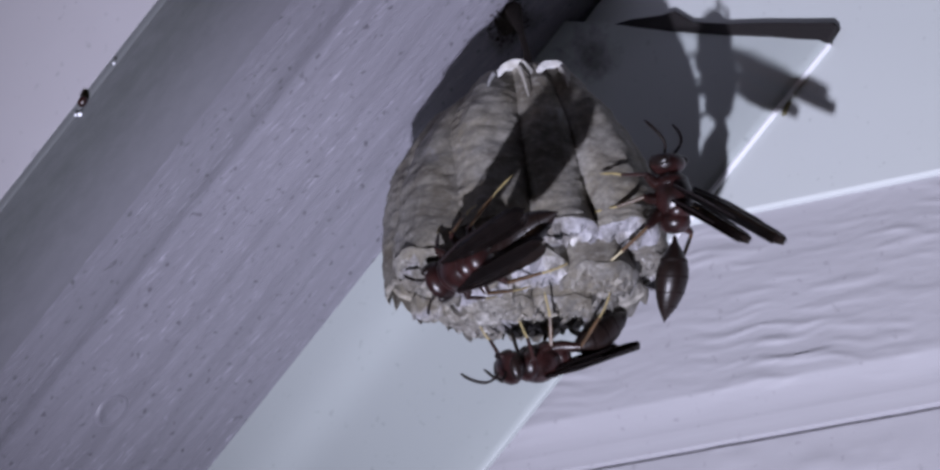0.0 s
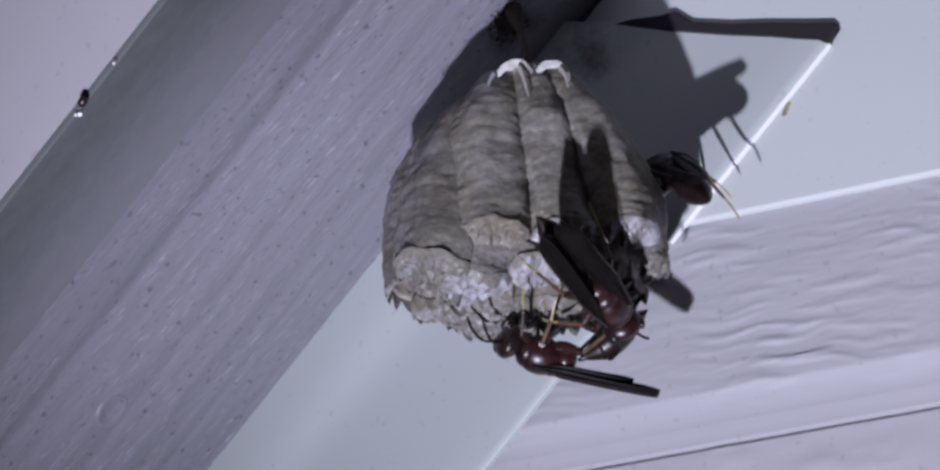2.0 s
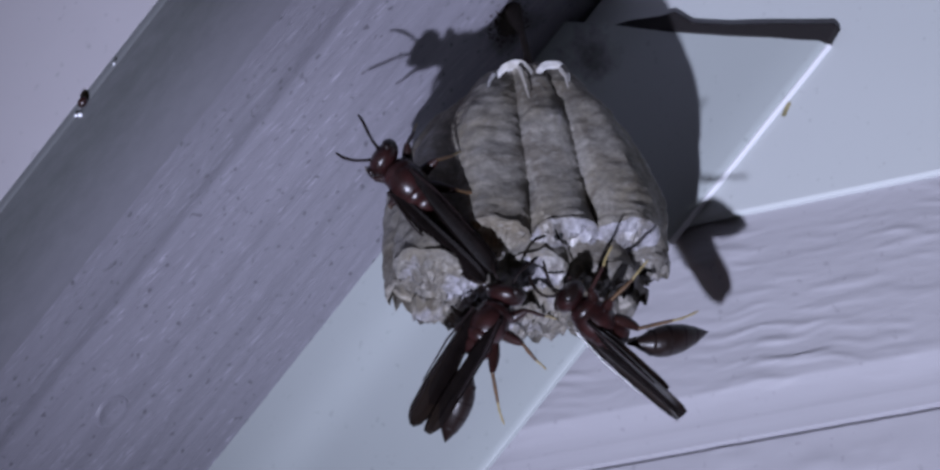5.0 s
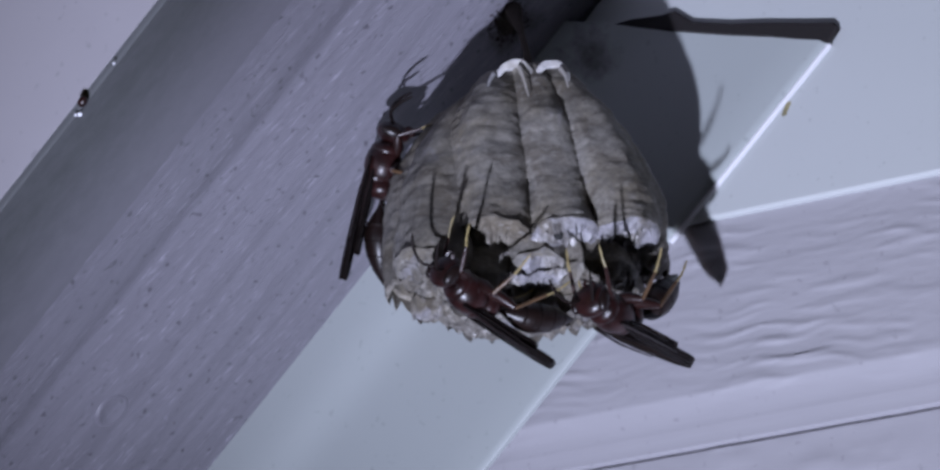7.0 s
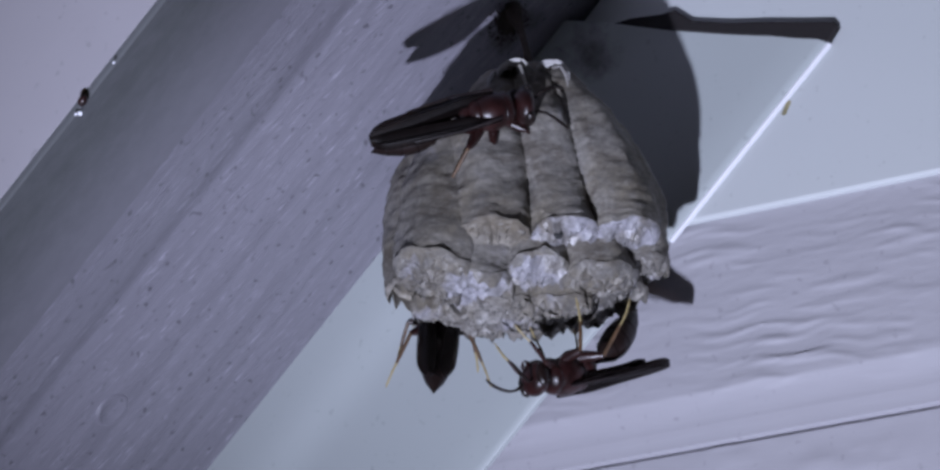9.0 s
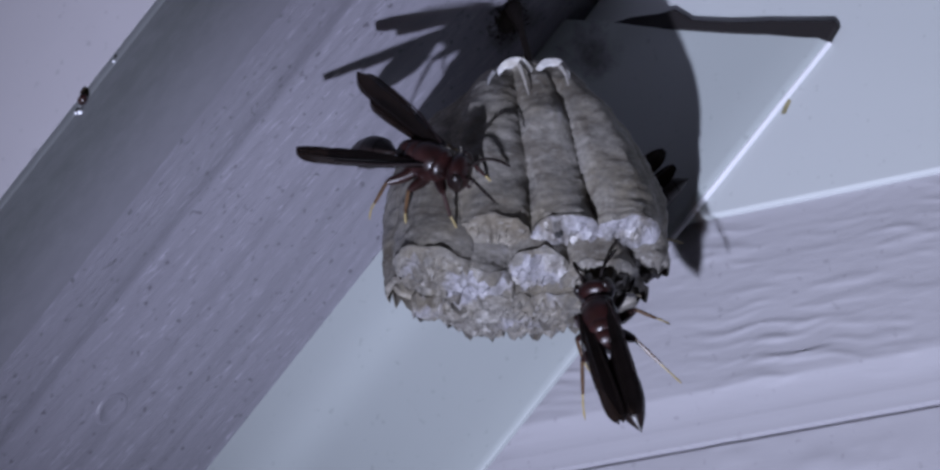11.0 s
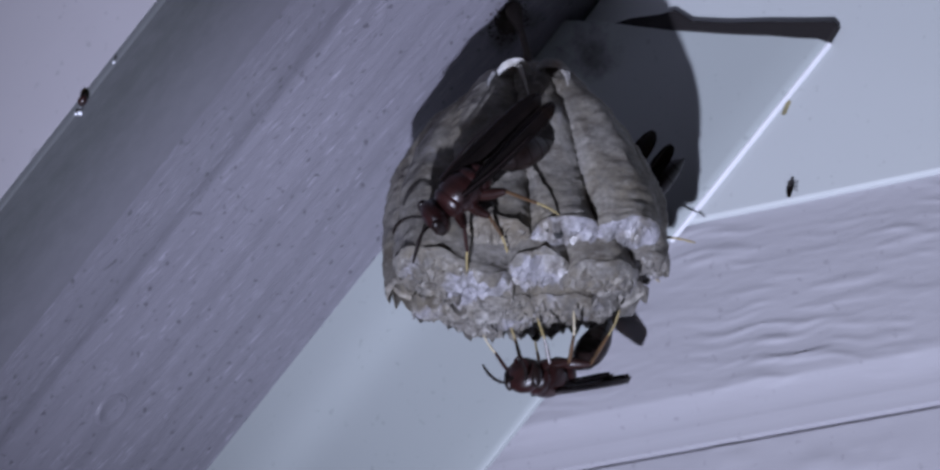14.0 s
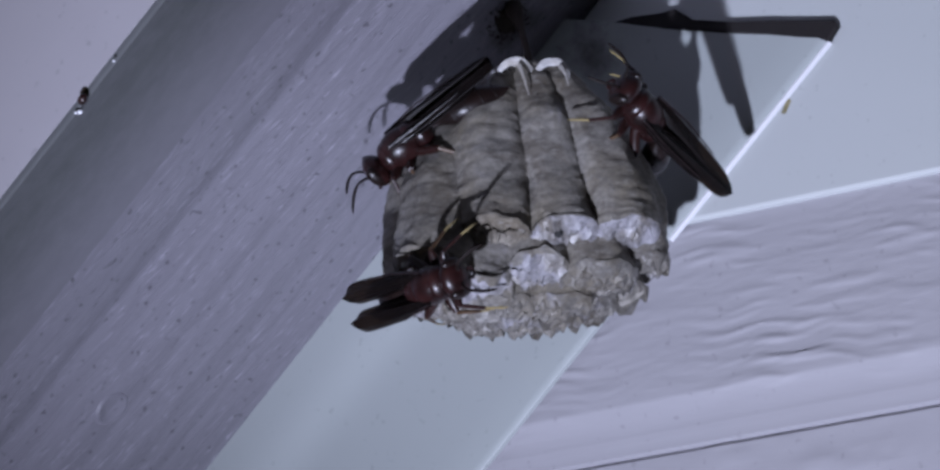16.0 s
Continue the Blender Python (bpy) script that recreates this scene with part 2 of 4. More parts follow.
def prism(outline, low, high, chamfer=0.0004):
    """A plate over an outline of (x, z), from y = -low to y = -high (its face), with a chamfered face edge."""
    bm = bmesh.new()
    pts = [Vector((x, 0, z)) for x, z in outline]

    def inset(d):
        out = []
        for i, p in enumerate(pts):
            a, b = (p - pts[i - 1]).normalized(), (pts[(i + 1) % len(pts)] - p).normalized()
            na, nb = Vector((-a.z, 0, a.x)), Vector((-b.z, 0, b.x))
            k = (na + nb).normalized()
            out.append(p + k * (d / max(0.3, k.dot(na))))
        return out
    area = sum(a.x * b.z - b.x * a.z for a, b in zip(pts, pts[1:] + pts[:1]))
    s = 1 if area > 0 else -1
    rings = [pts, pts, inset(s * chamfer * 0.35), inset(s * chamfer)]
    ys = [-low, -(high - chamfer), -(high - chamfer * 0.3), -high]
    loops = [[bm.verts.new((p.x, y, p.z)) for p in r] for r, y in zip(rings, ys)]
    k = len(pts)
    for a, b in zip(loops, loops[1:]):
        for i in range(k):
            bm.faces.new((a[i], a[(i + 1) % k], b[(i + 1) % k], b[i]))
    bm.faces.new(loops[-1])
    bm.faces.new(loops[0])
    return bm


# ---------------------------------------------------------------- the eave
RAKE = radians(44.6)
RX, RZ = math.cos(RAKE), math.sin(RAKE)
CORNER = Vector((-0.03645, -0.004, 2.47040))            # a point of the inner corner of soffit and frieze
# soffit space: x up the rake, y out from the wall, z up out of the board
SOFFIT_AT = Matrix(((RX, 0, -RZ, CORNER.x), (0, -1, 0, 0), (RZ, 0, RX, CORNER.z), (0, 0, 0, 1)))


def sheathing():
    """The wall behind the boarding: it closes the gaps and the house."""
    bm = prism([(-0.9, 1.2), (0.9, 1.2), (0.9, 3.4), (-0.9, 3.4)], -0.06, -0.035, 0.001)
    tagged(part("wall_sheathing", bm, VOID, smooth=False), "dark sheathing behind painted house siding", "wall", kind="structure")


def siding():
    """Courses of lapped siding with a pressed wood grain, the bead of each over a thin dark joint."""
    root = tagged(empty("wall_siding", pose(0, -0.0007, 2.4520, 0, -0.9)), "pale lavender painted siding with embossed wood grain", "siding", kind="structure")
    for k in range(-3, 1):
        z0 = k * 0.0995
        bm = bmesh.new()
        near = k in (0, -1)
        xs = [-0.05 + 0.0004 * i for i in range(351)] if near else [-0.05, 0.09]
        xs = [-0.75, -0.4] + xs + [0.4, 0.75]
        top = 0.0992 if k < 0 else 0.034
        zs = [0.0002, 0.0005, 0.0016, 0.0024, 0.0027, 0.0031, 0.0038] + \
             ([0.0038 + (top - 0.0038) * j / 120 for j in range(1, 121)] if near else [top])
        rows = []
        for z in zs:
            if z < 0.0004:
                y = 0.0008
            elif z < 0.0024:
                y = 0.0001
            elif z < 0.0027:
                y = -0.0001
            else:
                y = -0.0001 - 0.0008 * min(1, (z - 0.0027) / 0.0036) ** 1.5 + 0.0012 * min(1, (z - 0.0027) / 0.1)
            rows.append([])
            for x in xs:
                dy = 0.0
                if near and z > 0.0038 and -0.05 <= x <= 0.09:
                    p = Vector((x * 125 + k * 7, z * 880 + 1.1 * noise.noise(Vector((x * 130, z * 80, k))) + x * 30, 3.3))
                    g = noise.noise(p) + 0.35 * noise.noise(p * 2.3)
                    mask = max(0.12, min(1.0, 0.55 + 1.1 * noise.noise(Vector((x * 50, z * 90, 9.1)))))
                    dy = (-0.00044 * max(0.0, g - 0.04) * mask + 0.00011 * noise.noise(p * 0.4) + 0.00003 * noise.noise(p * 5.0)) * min(1.0, (z - 0.0038) / 0.004)
                rows[-1].append(bm.verts.new((x, y + dy, z)))
        for a, b in zip(rows, rows[1:]):
            for i in range(len(xs) - 1):
                bm.faces.new((a[i], a[i + 1], b[i + 1], b[i]))
        tongue = [bm.verts.new((x, 0.0014, top + 0.0010)) for x in xs]
        for i in range(len(xs) - 1):
            bm.faces.new((rows[-1][i], rows[-1][i + 1], tongue[i + 1], tongue[i]))
        rows.append(tongue)
        under = [bm.verts.new((x, 0.012, 0.0002)) for x in xs]
        back = [bm.verts.new((x, 0.012, top + 0.0010)) for x in xs]
        for i in range(len(xs) - 1):
            bm.faces.new((under[i], under[i + 1], rows[0][i + 1], rows[0][i]))
            bm.faces.new((rows[-1][i], rows[-1][i + 1], back[i + 1], back[i]))
        part("siding_course", bm, SIDING, root, at=pose(0, 0, z0))


def trim_band():
    """The smooth band over the siding."""
    bm = prism([(-0.02, 2.4793), (0.75, 2.4805), (0.75, 2.66), (0.158, 2.66), (0.0036, 2.5098), (0.0, 2.5059), (-0.02, 2.4862)], -0.020, 0.0023, 0.0004)
    tagged(part("trim_band", bm, TRIM, smooth=False), "smooth pale greenish white trim band over the siding", "trim", kind="structure")


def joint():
    """A dark plate over the open joint, its shade put into the colour."""
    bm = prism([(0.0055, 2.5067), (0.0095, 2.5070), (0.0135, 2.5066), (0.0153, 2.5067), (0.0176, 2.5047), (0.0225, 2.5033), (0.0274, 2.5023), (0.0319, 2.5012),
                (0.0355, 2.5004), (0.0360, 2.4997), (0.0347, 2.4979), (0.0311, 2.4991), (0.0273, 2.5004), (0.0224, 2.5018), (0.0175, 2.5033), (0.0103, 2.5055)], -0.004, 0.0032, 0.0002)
    tagged(part("trim_joint", bm, JOINT_SHADE, smooth=False), "dark plate painted in for the shade of an open trim joint", "sealant", kind="structure")


def rake_strip():
    """The frieze board that follows the rake, slightly hollow, cut off at the open joint."""
    profile = [(-0.0003, 0.0050), (0.0030, 0.0048), (0.0050, 0.0045), (0.0066, 0.0041), (0.0080, 0.0036), (0.0094, 0.0032), (0.0108, 0.0030), (0.0125, 0.0029), (0.018, 0.0029), (0.025, 0.0031),
               (0.0292, 0.0032), (0.0298, 0.0031), (0.0301, 0.0029), (0.0302, 0.0024)]
    bm = bmesh.new()
    rows = []
    for end in (0, 1, 2, 3):
        row = []
        for w, out in profile:
            s = (-0.5, -0.10, 0.0, 0.0533 + w * 0.585)[end]
            row.append(bm.verts.new((CORNER.x + RX * s + RZ * w, -out, CORNER.z + RZ * s - RX * w)))
        rows.append(row)
    for a, b in zip(rows, rows[1:]):
        for i in range(len(profile) - 1):
            bm.faces.new((a[i], a[i + 1], b[i + 1], b[i]))
    tail = [bm.verts.new((v.co.x, -0.0023, v.co.z)) for v in rows[-1]]
    for i in range(len(profile) - 2):
        bm.faces.new((rows[-1][i], rows[-1][i + 1], tail[i + 1], tail[i]))
    tagged(part("trim_rake_strip", bm, STRIP), "smooth pale greenish white frieze strip along the rake", "trim", kind="structure")


def caulk():
    """A thin white bead, painted in for the lit edge where the frieze strip meets the band."""
    bm = bmesh.new()
    pts = []
    for i in range(25):
        s = 0.0405 + 0.0295 * i / 24
        r = 0.00004 * noise.noise(Vector((i * 0.6, 2.0, 0)))
        pts.append((CORNER.x + RX * s + RZ * 0.0303, -0.0025 + r, CORNER.z + RZ * s - RX * 0.0303))
    tube(bm, pts, 0.00038, 8)
    tagged(part("trim_caulk", bm, LIT_EDGE), "thin white bead painted in for the lit edge between strip and trim band", "caulk", kind="structure")


def soffit():
    """The underside of the rake board: grained flat, then the smooth lip, then the outer face."""
    bm = bmesh.new()
    flat = [(0.0, 0.0), (0.020, 0.0), (0.0350, 0.0), (0.0366, 0.0002), (0.0376, 0.0002), (0.0386, -0.0001), (0.0398, -0.0006), (0.0425, -0.0012), (0.0465, -0.0021), (0.0500, -0.0029)]
    xs = [-0.5, -0.1, 0.0, 0.1, 0.6]
    rows = [[bm.verts.new((x, y, z)) for x in xs] for y, z in flat]
    for a, b in zip(rows, rows[1:]):
        for i in range(len(xs) - 1):
            bm.faces.new((a[i], a[i + 1], b[i + 1], b[i]))
    top = [[bm.verts.new((x, y, 0.012)) for x in xs] for y in (0.0, 0.0500)]
    for a, b in ((rows[0], top[0]), (top[0], top[1]), (top[1], rows[-1])):
        for i in range(len(xs) - 1):
            bm.faces.new((a[i], a[i + 1], b[i + 1], b[i]))
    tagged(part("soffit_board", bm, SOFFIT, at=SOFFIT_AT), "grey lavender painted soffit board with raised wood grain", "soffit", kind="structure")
    bm = bmesh.new()
    lip = [(0.0500, -0.0029), (0.0540, -0.0040), (0.0580, -0.0053), (0.0620, -0.0069), (0.0680, -0.0096), (0.0730, -0.0120), (0.0765, -0.0138), (0.0776, -0.0144), (0.0783, -0.0147), (0.0786, -0.0143)]
    rows = [[bm.verts.new((x, y, z)) for x in xs] for y, z in lip + [(0.0786, 0.0115), (0.05005, 0.0115)]]
    for a, b in zip(rows, rows[1:] + rows[:1]):
        for i in range(len(xs) - 1):
            bm.faces.new((a[i], a[i + 1], b[i + 1], b[i]))
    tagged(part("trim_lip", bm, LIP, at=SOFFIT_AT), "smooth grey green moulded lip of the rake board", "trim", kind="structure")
    bm = bmesh.new()
    face = [(0.0784, -0.0140), (0.07865, -0.0140), (0.0792, 0.14), (0.0784, 0.14)]
    rows = [[bm.verts.new((x, y, z)) for x in xs] for y, z in face]
    for a, b in zip(rows, rows[1:] + rows[:1]):
        for i in range(len(xs) - 1):
            bm.faces.new((a[i], a[i + 1], b[i + 1], b[i]))
    tagged(part("fascia", bm, FASCIA, at=SOFFIT_AT), "smooth pinkish white painted outer fascia", "fascia", kind="structure")


sheathing()
siding()
trim_band()
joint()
rake_strip()
caulk()
soffit()
bm = prism([(-40, -40), (40, -40), (40, 40), (-40, 40)], 0.0, 0.02, 0.001)
tagged(part("ground", bm, EARTH, at=pose(0, 0, -0.02, -90), smooth=False), "bare dark earth below the eave", "ground", kind="structure")


# ---------------------------------------------------------------- the nest
# nest space: millimetres, x to its side, y towards the wall, z up; its top is the origin
MM = 0.001
NEST_AT = pose(0, -0.012, 2.5, 0, 0, 29.0) @ pose(0, -0.007, -0.0028)
OPEN, CAPPED, TAN, GREY = 0, 1, 2, 3
CELLS = [  # x, y, z of the mouth, radius, how it is closed
    (-10.8, -12.0, -31.8, 4.40, GREY), (-4.1, -12.0, -28.3, 4.40, TAN), (3.5, -12.0, -27.9, 4.10, CAPPED), (10.0, -11.2, -27.4, 4.00, CAPPED),
    (-12.0, -7.2, -32.2, 4.10, OPEN), (-6.0, -9.6, -32.3, 4.30, CAPPED), (0.5, -9.8, -31.2, 4.20, CAPPED), (7.2, -9.4, -31.7, 4.30, GREY), (11.6, -6.8, -29.4, 3.70, GREY),
    (-9.3, -3.6, -33.0, 4.00, GREY), (-3.4, -5.6, -33.6, 4.20, GREY), (3.2, -5.8, -33.2, 4.20, GREY), (8.8, -5.0, -31.8, 4.00, OPEN),
    (-5.6, -0.8, -33.2, 3.90, GREY), (0.2, -0.8, -33.2, 4.00, GREY), (5.8, -0.6, -32.0, 3.90, GREY)]


# the way of the cells that show: points from the crown to the mouth, x, y, z, radius
PATHS = {
    0: [(-3.2, -3.6, -6.2, 2.6), (-6.6, -5.0, -11.5, 4.1), (-9.0, -7.2, -19.5, 4.9), (-9.9, -9.6, -26.5, 4.9)],
    1: [(-2.9, -6.2, -6.2, 2.9), (-4.5, -8.4, -12.5, 4.3), (-4.4, -9.6, -20.0, 4.8)],
    2: [(-0.2, -7.6, -6.2, 2.4), (1.3, -9.4, -13.5, 3.7), (2.5, -10.2, -21.5, 4.0)],
    3: [(2.4, -7.0, -6.2, 2.5), (6.2, -8.8, -13.5, 3.8), (8.8, -10.0, -21.5, 4.3)],
    4: [(-3.6, -1.0, -5.2, 2.6), (-8.6, 0.4, -9.6, 3.3), (-12.0, 0.2, -16.5, 3.8), (-12.8, -1.6, -23.5, 3.8)],
    8: [(3.0, -5.0, -6.6, 2.2), (7.9, -6.8, -13.5, 3.0), (11.2, -8.0, -21.5, 3.3)]}


def glide(points, s):
    """A point of the smooth line through points, s from 0 to 1."""
    n = len(points) - 1
    k = min(n - 1, int(s * n))
    u = s * n - k
    a, b, c, d = [np.array(points[min(n, max(0, k + q))]) for q in (-1, 0, 1, 2)]
    return b + 0.5 * u * (c - a + u * (2 * a - 5 * b + 4 * c - d + u * (3 * (b - c) + d - a)))


def cell_mesh(i, x, y, z, r, close, seed):
    """One paper cell: a tube that widens from the crown to its uneven mouth."""
    rnd = random.Random(seed)
    sides, steps = 36, 66
    top = Vector((x * 0.30, (y + 8.5) * 0.42 - 5.0, -6.6 - 0.06 * abs(x)))
    end = Vector((x, y, z))
    way = PATHS.get(i, [(*top, 1.8), (*top.lerp(end, 0.5), 0.5 * r + 1.2)]) + [(x, y, z, r)]
    rings = []
    spin = rnd.uniform(0, 1)
    for q in range(steps + 1):
        s = q / steps
        at = glide(way, s)
        c, rad = Vector(at[:3]), float(at[3])
        axis = (end - top).normalized().lerp(Vector((0, 0, -1)), 0.6).normalized()
        u = axis.cross(Vector((0, 1, 0))).normalized()
        w = axis.cross(u)
        ring = []
        for j in range(sides):
            a = 2 * math.pi * j / sides
            k = rad * (1 + 0.03 * math.cos(6 * (a + spin * 0.2)))
            d = u * math.cos(a) + w * math.sin(a)
            p = c + d * k
            p += d * (0.40 * noise.noise(Vector((p.x * 0.33, p.y * 0.33, p.z * 0.24))) + 0.05 * noise.noise(Vector((p.x * 0.5, p.y * 0.5, p.z * 2.0 + 0.5 * p.x)))
                      + 0.26 * (abs(noise.noise(Vector((p.x * 0.8, p.y * 0.8, p.z * 0.8 + seed)))) - 0.2) + 0.16 * noise.noise(p * 1.6) + 0.12 * noise.noise(p * 3.1))
            p.z += 0.25 * noise.noise(Vector((a * 2, seed * 5.0, s * 3)))
            if i < 4:
                p.z += 0.16 * (c.y - p.y) * max(0.0, (s - 0.82) / 0.18) ** 1.5       # the mouths of the front row face outwards
            if q >= steps - 1:
                p.z += (0.5 if i < 4 else 1.1) * noise.noise(Vector((math.cos(a) * 1.4, math.sin(a) * 1.4, seed * 2.7))) + 0.35 * noise.noise(Vector((math.cos(a) * 3, math.sin(a) * 3, seed * 1.3)))
            ring.append(p)
        rings.append(ring)
    outer = rings[-1]
    mid = sum(outer, Vector()) / sides
    bm = bmesh.new()
    if close == OPEN:
        # the inside of the wall, up to the floor of the cell
        for k, up in ((0.93, 0.15), (0.86, 0.4), (0.82, 2.5), (0.78, 5.5), (0.55, 7.0)):
            rings.append([mid + (p - mid) * k + Vector((0, 0, up)) for p in outer])
    else:
        for k, up in ((0.92, 0.1), (0.80, 0.35)):
            rings.append([mid + (p - mid) * k + Vector((0, 0, up)) for p in outer])
    loft(bm, rings)
    return bm, outer, mid


def cap_mesh(outer, mid, bulge, seed):
    """The silk lid over a mouth: a crumpled, creased dome."""
    bm = bmesh.new()
    k = len(outer)
    edge = [outer[j // 2] if j % 2 == 0 else (outer[j // 2] + outer[(j // 2 + 1) % k]) / 2 for j in range(2 * k)]
    rings = []
    for u in (0.99, 0.97, 0.92, 0.84, 0.74, 0.63, 0.51, 0.39, 0.27, 0.15):
        drop = 0.0 if u > 0.98 else 1.1 * (1 - u * u) ** 0.6
        ring = []
        for p in edge:
            q = mid + (p - mid) * u + Vector((0, 0, -drop * bulge))
            a = noise.noise(Vector((q.x * 0.7, q.y * 0.7, seed * 4.0)))
            b = noise.noise(Vector((q.x * 1.3 + 9, q.y * 1.3, seed * 2.0)))
            q.z += min(1.0, (1 - u) * 9) * (1.05 * a + 1.4 * (abs(b) - 0.25)) + min(1.0, (1 - u) * 9) * 0.25 * noise.noise(Vector((q.x * 3, q.y * 3, seed)))
            ring.append(q)
        rings.append(ring)
    loft(bm, rings)
    return bm


def nest():
    root = tagged(empty("wasp_nest", NEST_AT), "grey papery wasp nest hanging from the soffit corner", "wasp nest")
    scale = Matrix.Scale(MM, 4)
    rims = []
    for i, (x, y, z, r, close) in enumerate(CELLS):
        bm, outer, mid = cell_mesh(i, x, y, z, r, close, i + 1)
        bm.transform(scale)
        cell = part("cell", bm, PAPER, root)
        if i not in (1, 2, 3):
            rims.append((cell, i, outer))
        if close != OPEN:
            bm = cap_mesh(outer, mid, {CAPPED: 1.0, TAN: 0.6, GREY: 0.9}[close], i + 1)
            bm.transform(scale)
            part("cap", bm, {CAPPED: SILK, TAN: SILK_TAN, GREY: SILK_GREY}[close], cell, {CAPPED: "crumpled white silk cap", TAN: "tan silk cap", GREY: "crumpled grey cap"}[close])
            if i == 2:
                # no opening is cut: a dark lump stands for the shade inside the hole
                bm = bmesh.new()
                lump(bm, (2.75, -14.0, -28.2), (0.55, 0.50, 0.50), rough=0.2)
                bm.transform(scale)
                part("cap_hole", bm, VOID, cell, "small dark hole in the cap")
    # torn rims of thin paper that hang below the mouths
    for cell, i, outer in rims:
        rnd = random.Random(70 + i)
        mid = sum(outer, Vector()) / len(outer)
        n, bm, rings = len(outer), bmesh.new(), []
        drop = [max(0.0, noise.noise(Vector((5.1 * math.cos(6.283 * j / n), 5.1 * math.sin(6.283 * j / n), i * 3.7))) * 2.6 + 0.35) + rnd.uniform(0, 0.35) for j in range(n)]
        for k, f in ((1.02, 0.0), (0.99, 0.5), (0.93, 1.0), (0.91, 1.0), (0.95, 0.5), (0.97, 0.0)):
            rings.append([mid + (p - mid) * (k - 0.05 * f * noise.noise(p * 0.9)) + Vector((0, 0, 0.25 - min(2.0, d) * f - 0.25 * f)) for p, d in zip(outer, drop)])
        loft(bm, rings, ends=False)
        bm.transform(scale)
        part("torn_rim", bm, SILK_GREY if i % 2 else PAPER_OLD, cell, "ragged torn paper rim of the cell")
    # torn white skin on the crown
    for x0, wdt, lean in ((-1.9, 2.0, 0.2), (2.2, 1.9, 0.4)):
        bm = bmesh.new()
        rows = []
        for i in range(9):
            u = i / 8 - 0.5
            rows.append([])
            for j in range(6):
                a = abs(2 * u)
                y, z = ((-7.6, -6.3), (-10.0, -5.8), (-11.4, -5.8), (-11.8, -6.0), (-11.7, -6.3), (-11.5, -6.6))[j]
                p = Vector((x0 + u * 2 * wdt + lean * j / 5, y + 1.2 * a * a, z - 0.9 * a ** 3 - 3.0 * max(0, 2 * u) ** 5 * max(0, j - 3) / 2))
                p += Vector((0, -0.25, 0.15)) * noise.noise(p * 0.9)
                rows[-1].append(p)
        up = [[bm.verts.new(p) for p in r] for r in rows]
        dn = [[bm.verts.new(p + Vector((0, 0.22, -0.15))) for p in r] for r in rows]
        for i in range(8):
            for j in range(5):
                bm.faces.new((up[i][j], up[i][j + 1], up[i + 1][j + 1], up[i + 1][j]))
                bm.faces.new((dn[i][j], dn[i + 1][j], dn[i + 1][j + 1], dn[i][j + 1]))
        for a, b in ((up[0], dn[0]), (up[-1], dn[-1]), ([r[0] for r in up], [r[0] for r in dn]), ([r[-1] for r in up], [r[-1] for r in dn])):
            for k in range(len(a) - 1):
                bm.faces.new((a[k], a[k + 1], b[k + 1], b[k]))
        bm.transform(scale)
        part("paper_skin", bm, SILK_TOP, root, "torn white paper skin on the crown")
    for pts in (((-4.2, -10.4, -7.2), (-4.7, -11.0, -8.4), (-4.9, -11.4, -9.6)), ((-1.3, -11.9, -7.0), (-0.8, -12.3, -8.8), (-0.3, -12.5, -11.0)),
                ((3.3, -11.5, -7.0), (3.9, -11.9, -8.2), (4.1, -12.2, -9.7))):
        bm = bmesh.new()
        tube(bm, pts, [0.30, 0.20, 0.06], 6)
        bm.transform(scale)
        part("torn_strand", bm, SILK_TOP, root, "thin torn strand of white paper skin")
    # crown, inner pulp and stalk
    bm = bmesh.new()
    lump(bm, (-1.0, -6.0, -18.0), (8.5, 5.0, 11.0), segs=26, rough=0.15, seed=2)
    bm.transform(scale)
    part("inner_pulp", bm, PAPER_OLD, root)
    bm = bmesh.new()
    lump(bm, (0, -5.0, -6.0), (4.3, 3.4, 2.0), segs=22, rough=0.2, seed=4)
    bm.transform(scale)
    part("crown", bm, PAPER_OLD, root)
    bm = bmesh.new()
    tube(bm, [(0.0, -4.6, -5.0), (-0.3, -3.0, -1.0), (-0.9, 0.5, 3.5), (-1.8, 5.0, 8.4)], [0.9, 0.42, 0.42, 1.2], 10)
    bm.transform(scale)
    part("stalk", bm, STAIN, root, "dark stalk that holds the nest")
    return root


nest()


# ---------------------------------------------------------------- the wasps
# wasp space: millimetres, x forwards, y to its left, z up its back; the middle of the thorax is the origin
def spindle(bm, length, radius, shape, bend=0.0, sides=16, steps=18, flat=0.92):
    """A tapered body from the origin back along -x."""
    rings = []
    for i in range(steps + 1):
        s = i / steps
        r = radius * shape(s)
        z = -bend * s * s
        rings.append([Vector((-length * s, r * math.cos(2 * math.pi * j / sides), z + flat * r * math.sin(2 * math.pi * j / sides))) for j in range(sides)])
    loft(bm, rings)
    return bm


